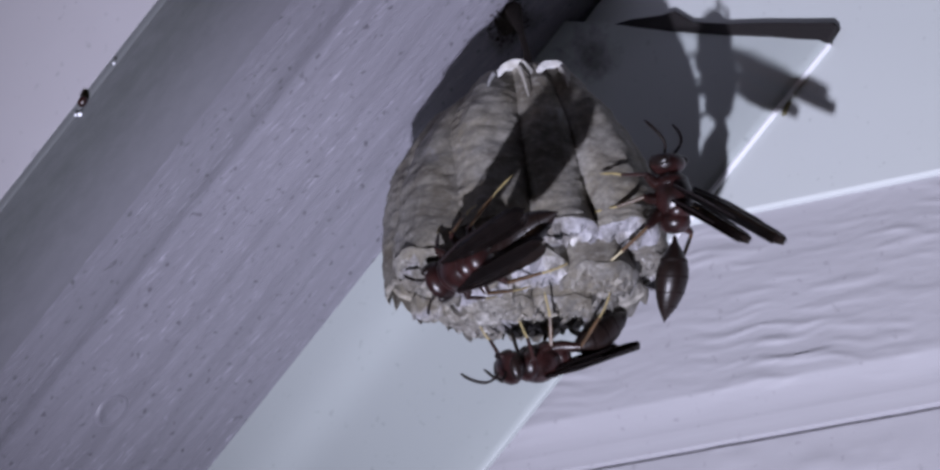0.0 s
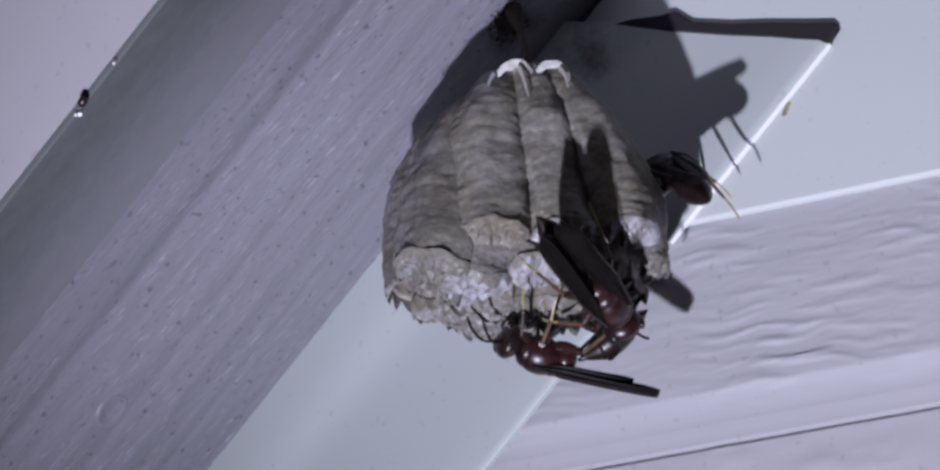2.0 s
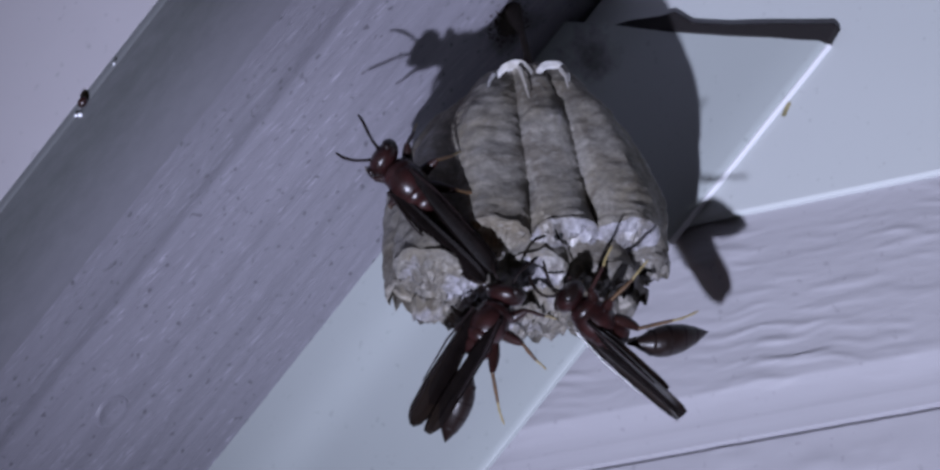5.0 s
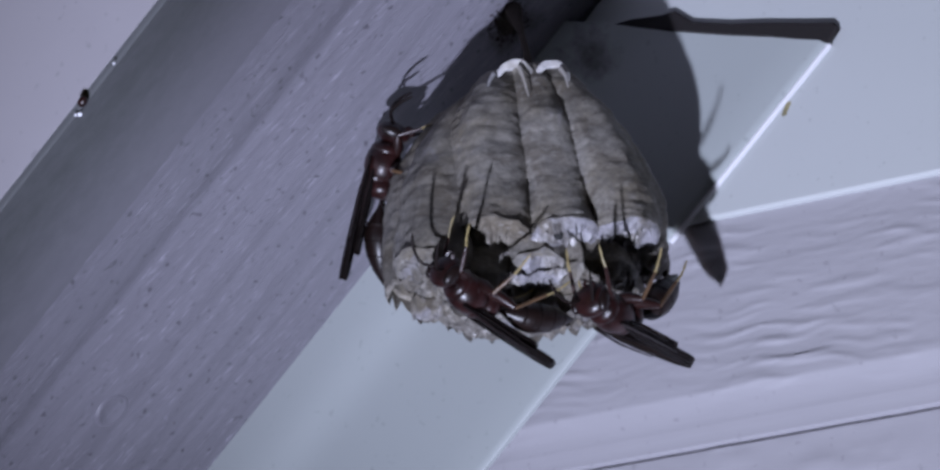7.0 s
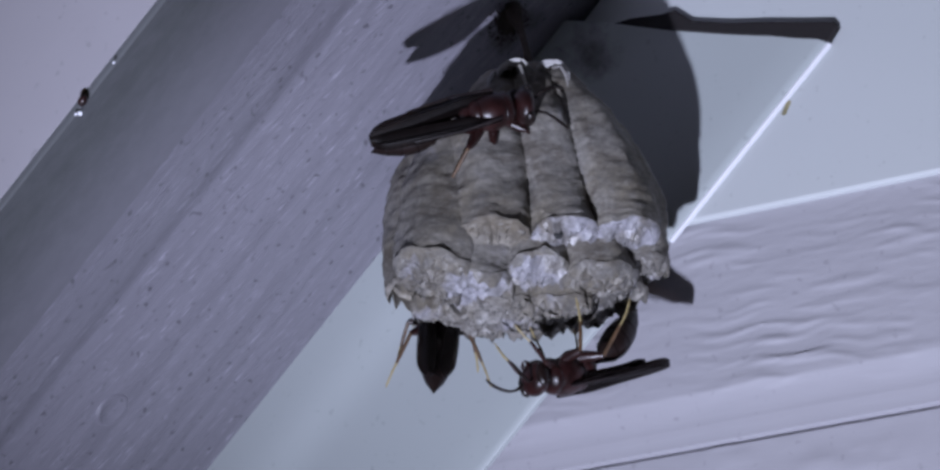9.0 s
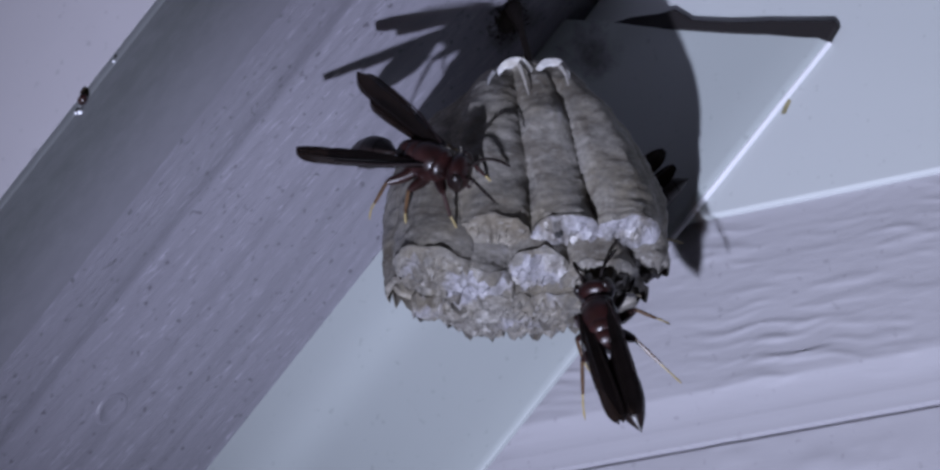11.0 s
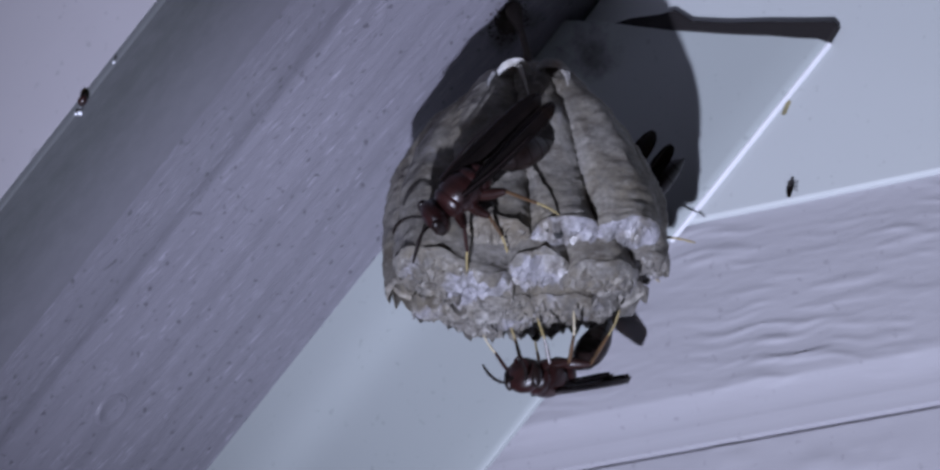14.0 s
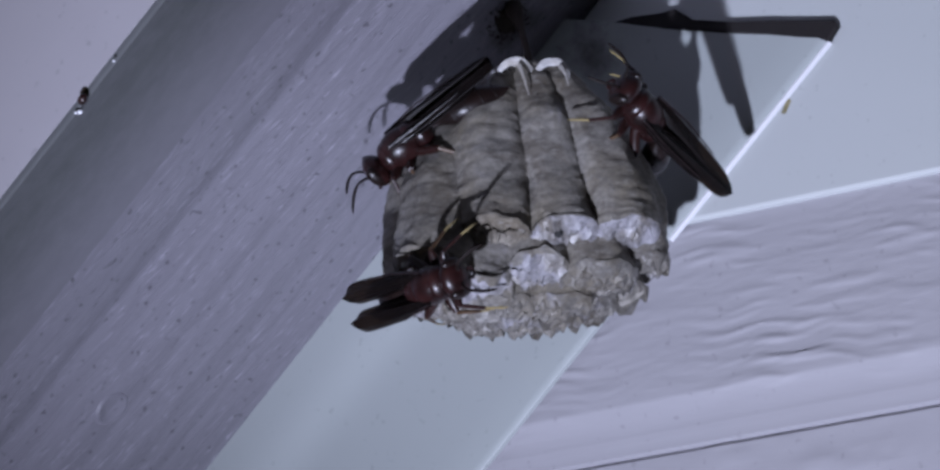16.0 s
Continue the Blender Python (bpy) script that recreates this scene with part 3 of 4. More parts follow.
def wing_mesh(length, width, sweep):
    """A narrow folded wing back along -x: thin, pleated, rounded at its tip."""
    bm = bmesh.new()
    steps, across = 20, 6
    top, low = [], []
    for i in range(steps + 1):
        s = i / steps
        w = width * (0.50 + 0.50 * min(1, s * 1.6) ** 0.9) * math.sqrt(max(0.03, 1 - max(0, (s - 0.82) / 0.18) ** 2))
        ra, rb = [], []
        for j in range(across + 1):
            v = j / across - 0.5
            z = (0.16 * math.sin(v * 3.1416 * 4) + 2.6 * (0.12 - v * v)) * min(1, s * 4) - 0.35 * s * s
            p = Vector((-length * s, sweep * s + v * w, z))
            ra.append(bm.verts.new(p + Vector((0, 0, 0.035))))
            rb.append(bm.verts.new(p - Vector((0, 0, 0.035))))
        top.append(ra)
        low.append(rb)
    for i in range(steps):
        for j in range(across):
            bm.faces.new((top[i][j], top[i][j + 1], top[i + 1][j + 1], top[i + 1][j]))
            bm.faces.new((low[i][j], low[i + 1][j], low[i + 1][j + 1], low[i][j + 1]))
        for j in (0, across):
            bm.faces.new((top[i][j], top[i + 1][j], low[i + 1][j], low[i][j]))
    for i in (0, steps):
        for j in range(across):
            bm.faces.new((top[i][j], low[i][j], low[i][j + 1], top[i][j + 1]))
    return bm


WASP_MM = 0.00106


def gaster_shape(s):
    """The abdomen's girth from its waist (0) to its blunt tip (1)."""
    if s < 0.1:
        return 0.10 + 0.17 * min(1, s * 8)
    swell = 0.27 + 0.73 * math.sin(min(1, (s - 0.1) / 0.36) * math.pi / 2)
    return swell if s < 0.46 else max(0.03, 1 - ((s - 0.46) / 0.54) ** 2.1)


GASTER_JOINT = (-3.5, 0, -0.35)
WING_JOINTS = {"forewing": (0.8, 1.30, 1.30), "hindwing": (-0.5, 1.25, 0.85)}
LEG_JOINTS = {"foreleg": (1.5, 0.75, -1.2), "middle_leg": (0.2, 0.9, -1.45), "hind_leg": (-1.2, 0.9, -1.35)}
# each leg: knee, ankle and tip from its joint, on the left side
LEG_SHAPES = {"foreleg": ((1.3, 1.7, 0.2), (2.1, 2.2, -2.1), (2.9, 2.4, -4.1)),
              "middle_leg": ((-0.2, 2.3, 0.3), (-0.5, 3.3, -2.3), (-0.4, 3.9, -4.6)),
              "hind_leg": ((-2.0, 2.0, 0.6), (-3.9, 3.0, -1.9), (-5.2, 3.7, -4.2))}


def wasp():
    scale = Matrix.Scale(WASP_MM, 4)
    root = tagged(empty("paper_wasp"), "red-brown paper wasp with smoky wings and yellow feet on the nest", "wasp", "wasps on the nest")

    def piece(name, bm, mat, parent, label="", at=(0, 0, 0)):
        bm.transform(scale)
        return part(name, bm, mat, parent, label, pose(*[v * WASP_MM for v in at]))
    bm = bmesh.new()
    lump(bm, (0.2, 0, 0.05), (2.35, 1.88, 1.90), segs=18)
    lump(bm, (1.6, 0, -0.05), (1.1, 1.75, 1.6), segs=14)
    lump(bm, (-1.15, 0, 0.5), (1.1, 1.45, 1.3), segs=14)
    lump(bm, (-2.2, 0, -0.15), (1.2, 1.5, 1.55), segs=14)
    thorax = piece("thorax", bm, RED, root, "mahogany red thorax")
    bm = bmesh.new()
    lump(bm, (0.1, 1.35, 0.85), (0.42, 0.30, 0.26), segs=8)
    lump(bm, (0.1, -1.35, 0.85), (0.42, 0.30, 0.26), segs=8)
    piece("wing_base", bm, DARK, thorax)
    # head, carried on a short neck
    bm = bmesh.new()
    lump(bm, (0.75, 0, -0.15), (1.12, 1.90, 1.75), segs=18)
    lump(bm, (1.30, 0, -0.75), (0.45, 0.75, 0.70), segs=12)
    tube(bm, [(-0.4, 0, 0), (0.4, 0, 0)], 0.45)
    head = piece("head", bm, RED, root, "red head with dark eyes", (2.75, 0, -0.15))
    for s in (1, -1):
        bm = bmesh.new()
        lump(bm, (0.98, 1.46 * s, 0.05), (0.68, 0.56, 1.2), segs=12)
        piece("eye", bm, DARK, head, "dark compound eye")
        bm = bmesh.new()
        tube(bm, [(1.4, 0.45 * s, -0.1), (2.0, 0.85 * s, 0.45), (2.5, 1.15 * s, 0.75)], [0.17, 0.15, 0.14])
        tube(bm, [(2.5, 1.15 * s, 0.75), (3.0, 1.45 * s, 0.75), (3.6, 1.75 * s, 0.5), (4.2, 2.0 * s, 0.1), (4.7, 2.1 * s, -0.35), (5.0, 2.15 * s, -0.65)],
             [0.12, 0.15, 0.16, 0.16, 0.14, 0.08])
        piece("antenna", bm, BAND, head, "dark bent antenna")
        bm = bmesh.new()
        tube(bm, [(1.3, 0.42 * s, -1.1), (1.7, 0.45 * s, -1.5), (1.75, 0.12 * s, -1.85)], [0.24, 0.2, 0.08], 6)
        piece("mandible", bm, RED, head)
    # gaster on its narrow waist
    bm = bmesh.new()
    spindle(bm, 8.3, 1.66, gaster_shape, 1.2, steps=24)
    gaster = piece("gaster", bm, DARK, root, "glossy dark brown tapering abdomen", GASTER_JOINT)
    for at in (0.30, 0.48, 0.66, 0.82):
        bm = bmesh.new()
        rad = 1.66 * gaster_shape(at)
        rings = []
        for d, k in ((-0.30, 0.985), (-0.05, 1.008), (0.06, 1.008), (0.12, 0.97)):
            rings.append([Vector((-8.3 * at - d, rad * k * math.cos(2 * math.pi * j / 16), -1.2 * at * at + 0.92 * rad * k * math.sin(2 * math.pi * j / 16))) for j in range(16)])
        loft(bm, rings, ends=False)
        piece("abdomen_band", bm, BAND, gaster)
    for s in (1, -1):
        for name, (x, y, z) in WING_JOINTS.items():
            fore = name == "forewing"
            w = piece(name, wing_mesh(12.6 if fore else 8.6, 2.25 if fore else 1.8, -0.9 * s), WING, root, "smoky dark folded wing", (x, y * s, z))
            bm = bmesh.new()
            k = 1.0 if fore else 0.68
            tube(bm, [(0, 0.3 * s * k, 0.14), (-4.0 * k, 0.72 * s * k, 0.10), (-8.5 * k, 0.48 * s * k, -0.10)], [0.14, 0.11, 0.06], 6)
            piece("vein", bm, BLACK, w)
        for name, (x, y, z) in LEG_JOINTS.items():
            knee, ankle, tip = [Vector((p[0], p[1] * s, p[2])) for p in LEG_SHAPES[name]]
            bm = bmesh.new()
            tube(bm, [(0, 0, 0.2), knee * 0.35, knee * 0.7, knee], [0.56, 0.58, 0.48, 0.27], 10)
            leg = piece(name, bm, FEMUR, root, "red-brown thigh, yellow shin and foot", (x, y * s, z))
            bm = bmesh.new()
            tube(bm, [knee, knee.lerp(ankle, 0.5), ankle], [0.18, 0.20, 0.15], 8)
            piece("shin", bm, FEMUR if name == "foreleg" else AMBER, leg)
            bm = bmesh.new()
            pts = [ankle.lerp(tip, q / 5) + Vector((0, 0, 0.25 * math.sin(q / 5 * 3.14))) for q in range(6)]
            tube(bm, pts, [0.14, 0.10, 0.13, 0.09, 0.12, 0.05], 6)
            piece("foot", bm, YELLOW, leg)
    return root


FIRST = wasp()
WASPS = [FIRST, copy_thing(FIRST, Matrix()), copy_thing(FIRST, Matrix())]
FIRST.scale = (1.09, 1.09, 1.09)
WASPS[1].scale = WASPS[2].scale = (1.07, 1.07, 1.07)


# ---------------------------------------------------------------- small things
def small_things():
    # remains of older nests, rubbed into the corner over the stalk
    bm = bmesh.new()
    rnd = random.Random(40)
    for _ in range(800):
        a, r = rnd.uniform(0, 6.283), abs(rnd.gauss(0, 0.48))
        b = rnd.uniform(0.05, 0.22) * max(0.3, 1.25 - 0.6 * r)
        lump(bm, (48.8 + 2.4 * r * math.cos(a) + rnd.gauss(0, 0.5), 13.5 + 3.4 * r * math.sin(a) + rnd.gauss(0, 0.6), -0.05),
             (b * rnd.uniform(0.6, 1.5), b, 0.10), Matrix.Rotation(rnd.uniform(0, 3), 4, "Z"), segs=6, rough=0.6, seed=rnd.random())
    bm.transform(Matrix.Scale(MM, 4))
    tagged(part("old_nest_scar", bm, STAIN, at=SOFFIT_AT), "dark crumbly remains of an older nest in the eave corner", "nest remains")
    # a small seed-like insect case on the lip's edge
    bm = bmesh.new()
    lump(bm, (0, 0, 0), (0.62, 0.50, 0.46), segs=12, rough=0.15)
    bm.transform(Matrix.Scale(MM, 4))
    tagged(part("insect_case", bm, RED, at=SOFFIT_AT @ pose(0.0160, 0.0791, -0.0150, 0, 0, 12)), "tiny dark brown insect case on the lip", "insect case")
    # white beads put in for the glints under and beside it
    for dx, dy, r in ((-1.2, -0.6, 0.26), (-1.5, -0.2, 0.16), (4.9, 0.1, 0.14)):
        bm = bmesh.new()
        lump(bm, (0, 0, 0), (r, r, r), segs=10)
        bm.transform(Matrix.Scale(MM, 4))
        tagged(part("water_bead", bm, BEAD, at=SOFFIT_AT @ pose(0.0160 + dx * MM, 0.0790 + dy * MM, -0.0151)), "tiny white bead put in for a glint on the lip", "water bead", "water beads")
    # a painted-over nail head in the soffit
    bm = bmesh.new()
    rings = [[Vector((r * math.cos(2 * math.pi * j / 24), r * math.sin(2 * math.pi * j / 24), z)) for j in range(24)]
             for r, z in ((2.4, 0.05), (2.2, -0.16), (1.85, -0.27), (1.5, -0.08), (0.6, -0.02))]
    for j in range(24):                                        # paint has filled part of the rim
        f = 0.35 + 0.65 * max(0.0, math.cos(2 * math.pi * j / 24 - 2.4 + 0.6 * noise.noise(Vector((j * 0.4, 0, 0)))))
        for ring in rings[1:]:
            ring[j] = Vector((ring[j].x * (1 + 0.06 * noise.noise(Vector((j * 0.5, 4, 0)))), ring[j].y, ring[j].z * f - 0.03))
    loft(bm, rings)
    bm.transform(Matrix.Scale(MM, 4))
    tagged(part("nail_head", bm, SOFFIT, at=SOFFIT_AT @ pose(-0.0156, 0.0268, 0)), "painted-over nail head in the soffit board", "nail")
    # a dull yellow smear on the band
    bm = bmesh.new()
    for k in range(5):
        lump(bm, (0.15 * k - 0.3, -0.02, 0.28 * k - 0.6), (0.35, 0.05, 0.35), segs=7, rough=0.3, seed=k)
    bm.transform(Matrix.Scale(MM, 4))
    tagged(part("smear", bm, YELLOW_STAIN, at=pose(0.0288, -0.0023, 2.4912)), "dull yellow smear on the pale trim", "smear")


small_things()


# ---------------------------------------------------------------- the small fly
def small_fly():
    """A tiny fly, head up along z, its back towards -y."""
    root = tagged(empty("small_fly"), "tiny dark fly resting on the pale trim", "fly")
    scale = Matrix.Scale(MM * 1.4, 4)
    bm = bmesh.new()
    lump(bm, (0, 0, -0.25), (0.17, 0.15, 0.50), segs=10)
    lump(bm, (0, 0.02, 0.28), (0.20, 0.18, 0.24), segs=10)
    for s in (1, -1):
        for z, d in ((0.35, 0.25), (0.2, 0.0), (0.05, -0.3)):
            tube(bm, [(0.1 * s, 0.05, z), (0.42 * s, 0.10, z + d * 0.6), (0.52 * s, 0.38, z + d)], [0.04, 0.03, 0.02], 5)
    bm.transform(scale)
    part("body", bm, BLACK, root)
    bm = bmesh.new()
    lump(bm, (0, 0.02, 0.60), (0.16, 0.14, 0.13), segs=10)
    bm.transform(scale)
    part("head", bm, DARK, root)
    for s in (1, -1):
        bm = bmesh.new()
        lump(bm, (0.12 * s, -0.17, -0.35), (0.15, 0.02, 0.58), Matrix.Rotation(radians(7 * s), 4, "Y"), segs=10)
        bm.transform(scale)
        part("wing", bm, WING, root)
    return root


FLY = small_fly()


# ---------------------------------------------------------------- what moves
def parts_of(thing):
    """A thing's own parts by their plain names, in the order of building."""
    found = {}
    for ob in thing.children:
        found.setdefault(ob.name.split(".")[0], []).append(ob)
    return found


def pose_parts(thing, rows):
    """Keys abdomen, wings and legs. Rows: seconds, how far the abdomen curls under, how far the wings spread and how far they lift."""
    parts = parts_of(thing)
    walk(parts["gaster"][0], [(t, pose(*[v * WASP_MM for v in GASTER_JOINT], 0, -curl, 0)) for t, curl, spread, lift in rows])
    for name, (x, y, z) in WING_JOINTS.items():
        k = 1.0 if name == "forewing" else 0.8
        for side, ob in zip((1, -1), parts[name]):
            walk(ob, [(t, pose(x * WASP_MM, y * side * WASP_MM, z * WASP_MM, 10 * side * k, lift, -side * (spread - 4) * 1.0)) for t, curl, spread, lift in rows])
    for i, (name, (x, y, z)) in enumerate(LEG_JOINTS.items()):
        for side, ob in zip((1, -1), parts[name]):
            walk(ob, [(t, pose(x * WASP_MM, y * side * WASP_MM, z * WASP_MM, 9 * math.sin(t * 5.1 + i * 2 + side), 7 * math.sin(t * 4.3 + i + side), 14 * math.sin(t * 6.7 + i * 2.1 + side * 1.3)))
                      for t, curl, spread, lift in rows])
    walk(parts["head"][0], [(t, pose(2.75 * WASP_MM, 0, -0.15 * WASP_MM, 0, 14 * math.sin(t * 3.7), 16 * math.sin(t * 5.3))) for t, curl, spread, lift in rows])


def motions():
    walk(WASPS[0], [
        (0.00, pose(0.0061, -0.0386, 2.4632, -129, 5, 158)), (0.10, pose(0.0057, -0.0384, 2.4745, -108, -48, -164)),
        (0.20, pose(0.0056, -0.0377, 2.4780, 124, -67, 0)), (0.30, pose(0.0035, -0.0378, 2.4774, -62, -61, -168)),
        (0.40, pose(0.0010, -0.0371, 2.4771, -56, -10, -167)), (0.50, pose(-0.0040, -0.0337, 2.4797, -51, 48, -171)),
        (0.60, pose(-0.0025, -0.0372, 2.4766, -78, -4, 172)), (0.70, pose(-0.0044, -0.0363, 2.4772, -95, -55, 163)),
        (0.80, pose(-0.0088, -0.0314, 2.4798, 94, -72, -44)), (1.00, pose(-0.0125, -0.0253, 2.4801, -94, -71, 85)),
        (1.07, pose(-0.0072, -0.0337, 2.4772, 12, -67, 27)), (1.10, pose(0.0016, -0.0398, 2.4735, 63, -47, 26)),
        (1.20, pose(0.0052, -0.0373, 2.4622, 66, -16, 44)), (1.35, pose(0.0060, -0.0403, 2.4632, 130, 11, 57)),
        (1.50, pose(0.0074, -0.0285, 2.4593, 156, 10, 76)), (1.53, pose(0.0087, -0.0332, 2.4623, -157, 19, 113)),
        (1.60, pose(0.0100, -0.0379, 2.4653, -114, -1, 144)), (1.70, pose(0.0079, -0.0367, 2.4626, -92, -45, -172)),
        (1.80, pose(0.0109, -0.0377, 2.4661, -122, -1, 173)), (1.90, pose(0.0162, -0.0343, 2.4663, -166, 27, 136)),
        (2.00, pose(0.0175, -0.0271, 2.4609, 139, 20, 86)), (2.07, pose(0.0163, -0.0341, 2.4658, 119, -26, 70)),
        (2.13, pose(0.0111, -0.0371, 2.4653, 100, -71, 64)), (2.20, pose(0.0084, -0.0333, 2.4595, -76, -63, -141)),
        (2.50, pose(0.0082, -0.0331, 2.4597, -106, -41, 169)), (2.60, pose(0.0109, -0.0381, 2.4679, -66, -40, -167)),
        (2.70, pose(0.0117, -0.0344, 2.4780, -85, -28, -139)), (3.00, pose(0.0116, -0.0335, 2.4749, -25, -35, -141)),
        (3.20, pose(0.0124, -0.0351, 2.4737, -83, -17, -144)), (3.35, pose(0.0114, -0.0378, 2.4690, -90, 24, -146)),
        (3.50, pose(0.0111, -0.0343, 2.4656, -71, 69, -133)), (3.70, pose(0.0119, -0.0364, 2.4667, -108, 59, -158)),
        (3.85, pose(0.0081, -0.0382, 2.4738, -94, 13, -169)), (4.00, pose(-0.0003, -0.0362, 2.4769, -83, -25, 178)),
        (4.10, pose(0.0008, -0.0378, 2.4773, -65, 10, 179)), (4.20, pose(-0.0016, -0.0373, 2.4788, -49, 45, -162)),
        (4.50, pose(-0.0009, -0.0378, 2.4768, -79, 5, -161)), (4.80, pose(-0.0003, -0.0382, 2.4748, -115, -28, -139)),
        (5.15, pose(-0.0013, -0.0383, 2.4743, -144, -56, -135)), (5.50, pose(-0.0027, -0.0380, 2.4740, 137, -72, -78)),
        (6.20, pose(-0.0058, -0.0354, 2.4781, 78, -71, -35)), (6.35, pose(-0.0077, -0.0307, 2.4808, 82, -71, -33)),
        (6.43, pose(-0.0115, -0.0287, 2.4830, 86, -70, -45)), (6.50, pose(-0.0128, -0.0238, 2.4836, 90, -69, -57)),
        (6.60, pose(-0.0116, -0.0287, 2.4831, 86, -70, -44)), (6.70, pose(-0.0076, -0.0304, 2.4810, 81, -70, -30)),
        (6.87, pose(-0.0109, -0.0292, 2.4831, 76, -68, -33)), (7.00, pose(-0.0121, -0.0249, 2.4839, 70, -67, -36)),
        (7.10, pose(-0.0108, -0.0292, 2.4831, 77, -65, -30)), (7.20, pose(-0.0077, -0.0308, 2.4809, 84, -63, -24)),
        (7.33, pose(-0.0107, -0.0297, 2.4820, 95, -51, -37)), (7.50, pose(-0.0120, -0.0256, 2.4822, 100, -39, -45)),
        (7.60, pose(0.0043, -0.0415, 2.4679, 111, -51, -2)), (7.70, pose(0.0072, -0.0356, 2.4611, 90, -49, 50)),
        (8.00, pose(0.0042, -0.0392, 2.4615, 13, -50, 97)), (8.10, pose(0.0030, -0.0396, 2.4729, 19, -77, 95)),
        (8.20, pose(-0.0002, -0.0356, 2.4811, -160, -73, -107)), (8.35, pose(-0.0014, -0.0342, 2.4846, 123, -73, -50)),
        (8.43, pose(-0.0033, -0.0314, 2.4880, 48, -81, -17)), (8.50, pose(-0.0048, -0.0280, 2.4908, -35, -74, 24)),
        (8.53, pose(-0.0009, -0.0322, 2.4880, 37, -57, -7)), (8.60, pose(0.0032, -0.0352, 2.4845, 74, -37, 2)),
        (8.70, pose(0.0075, -0.0348, 2.4823, 80, -15, 25)), (9.00, pose(0.0065, -0.0335, 2.4831, 88, -16, 29)),
        (9.60, pose(0.0056, -0.0354, 2.4814, 62, -25, 12)), (10.30, pose(0.0026, -0.0379, 2.4779, 67, 6, 15)),
        (10.90, pose(0.0020, -0.0390, 2.4762, 69, 26, 11)), (11.50, pose(0.0009, -0.0372, 2.4768, 83, 25, -22)),
        (11.70, pose(0.0009, -0.0383, 2.4772, 58, 21, -7)), (12.00, pose(0.0018, -0.0373, 2.4757, 48, 28, -37)),
        (12.50, pose(0.0025, -0.0371, 2.4756, 48, 26, -35)), (12.75, pose(0.0068, -0.0366, 2.4799, 53, 7, -5)),
        (13.00, pose(0.0088, -0.0331, 2.4837, 62, -20, 16)), (13.50, pose(0.0085, -0.0338, 2.4825, 78, -29, 17)),
        (13.57, pose(0.0103, -0.0349, 2.4810, 77, 21, 20)), (13.63, pose(0.0108, -0.0348, 2.4792, 94, 71, 39)),
        (13.70, pose(0.0116, -0.0353, 2.4759, -121, 55, -175)), (14.00, pose(0.0055, -0.0379, 2.4723, -70, 45, -151)),
        (14.10, pose(0.0044, -0.0373, 2.4767, 55, 54, -22)), (14.20, pose(0.0016, -0.0364, 2.4804, 68, -1, 18)),
        (14.35, pose(-0.0004, -0.0365, 2.4803, 69, -36, 4)), (14.50, pose(-0.0074, -0.0293, 2.4847, 120, -59, -56)),
        (14.70, pose(-0.0014, -0.0382, 2.4793, -57, -78, 165)), (15.00, pose(-0.0054, -0.0337, 2.4806, -73, -47, 164)),
        (15.25, pose(-0.0009, -0.0388, 2.4775, -62, 0, 171)), (15.50, pose(-0.0049, -0.0328, 2.4816, -59, 30, -176)),
        (16.00, pose(-0.0049, -0.0328, 2.4816, -59, 30, -176))])
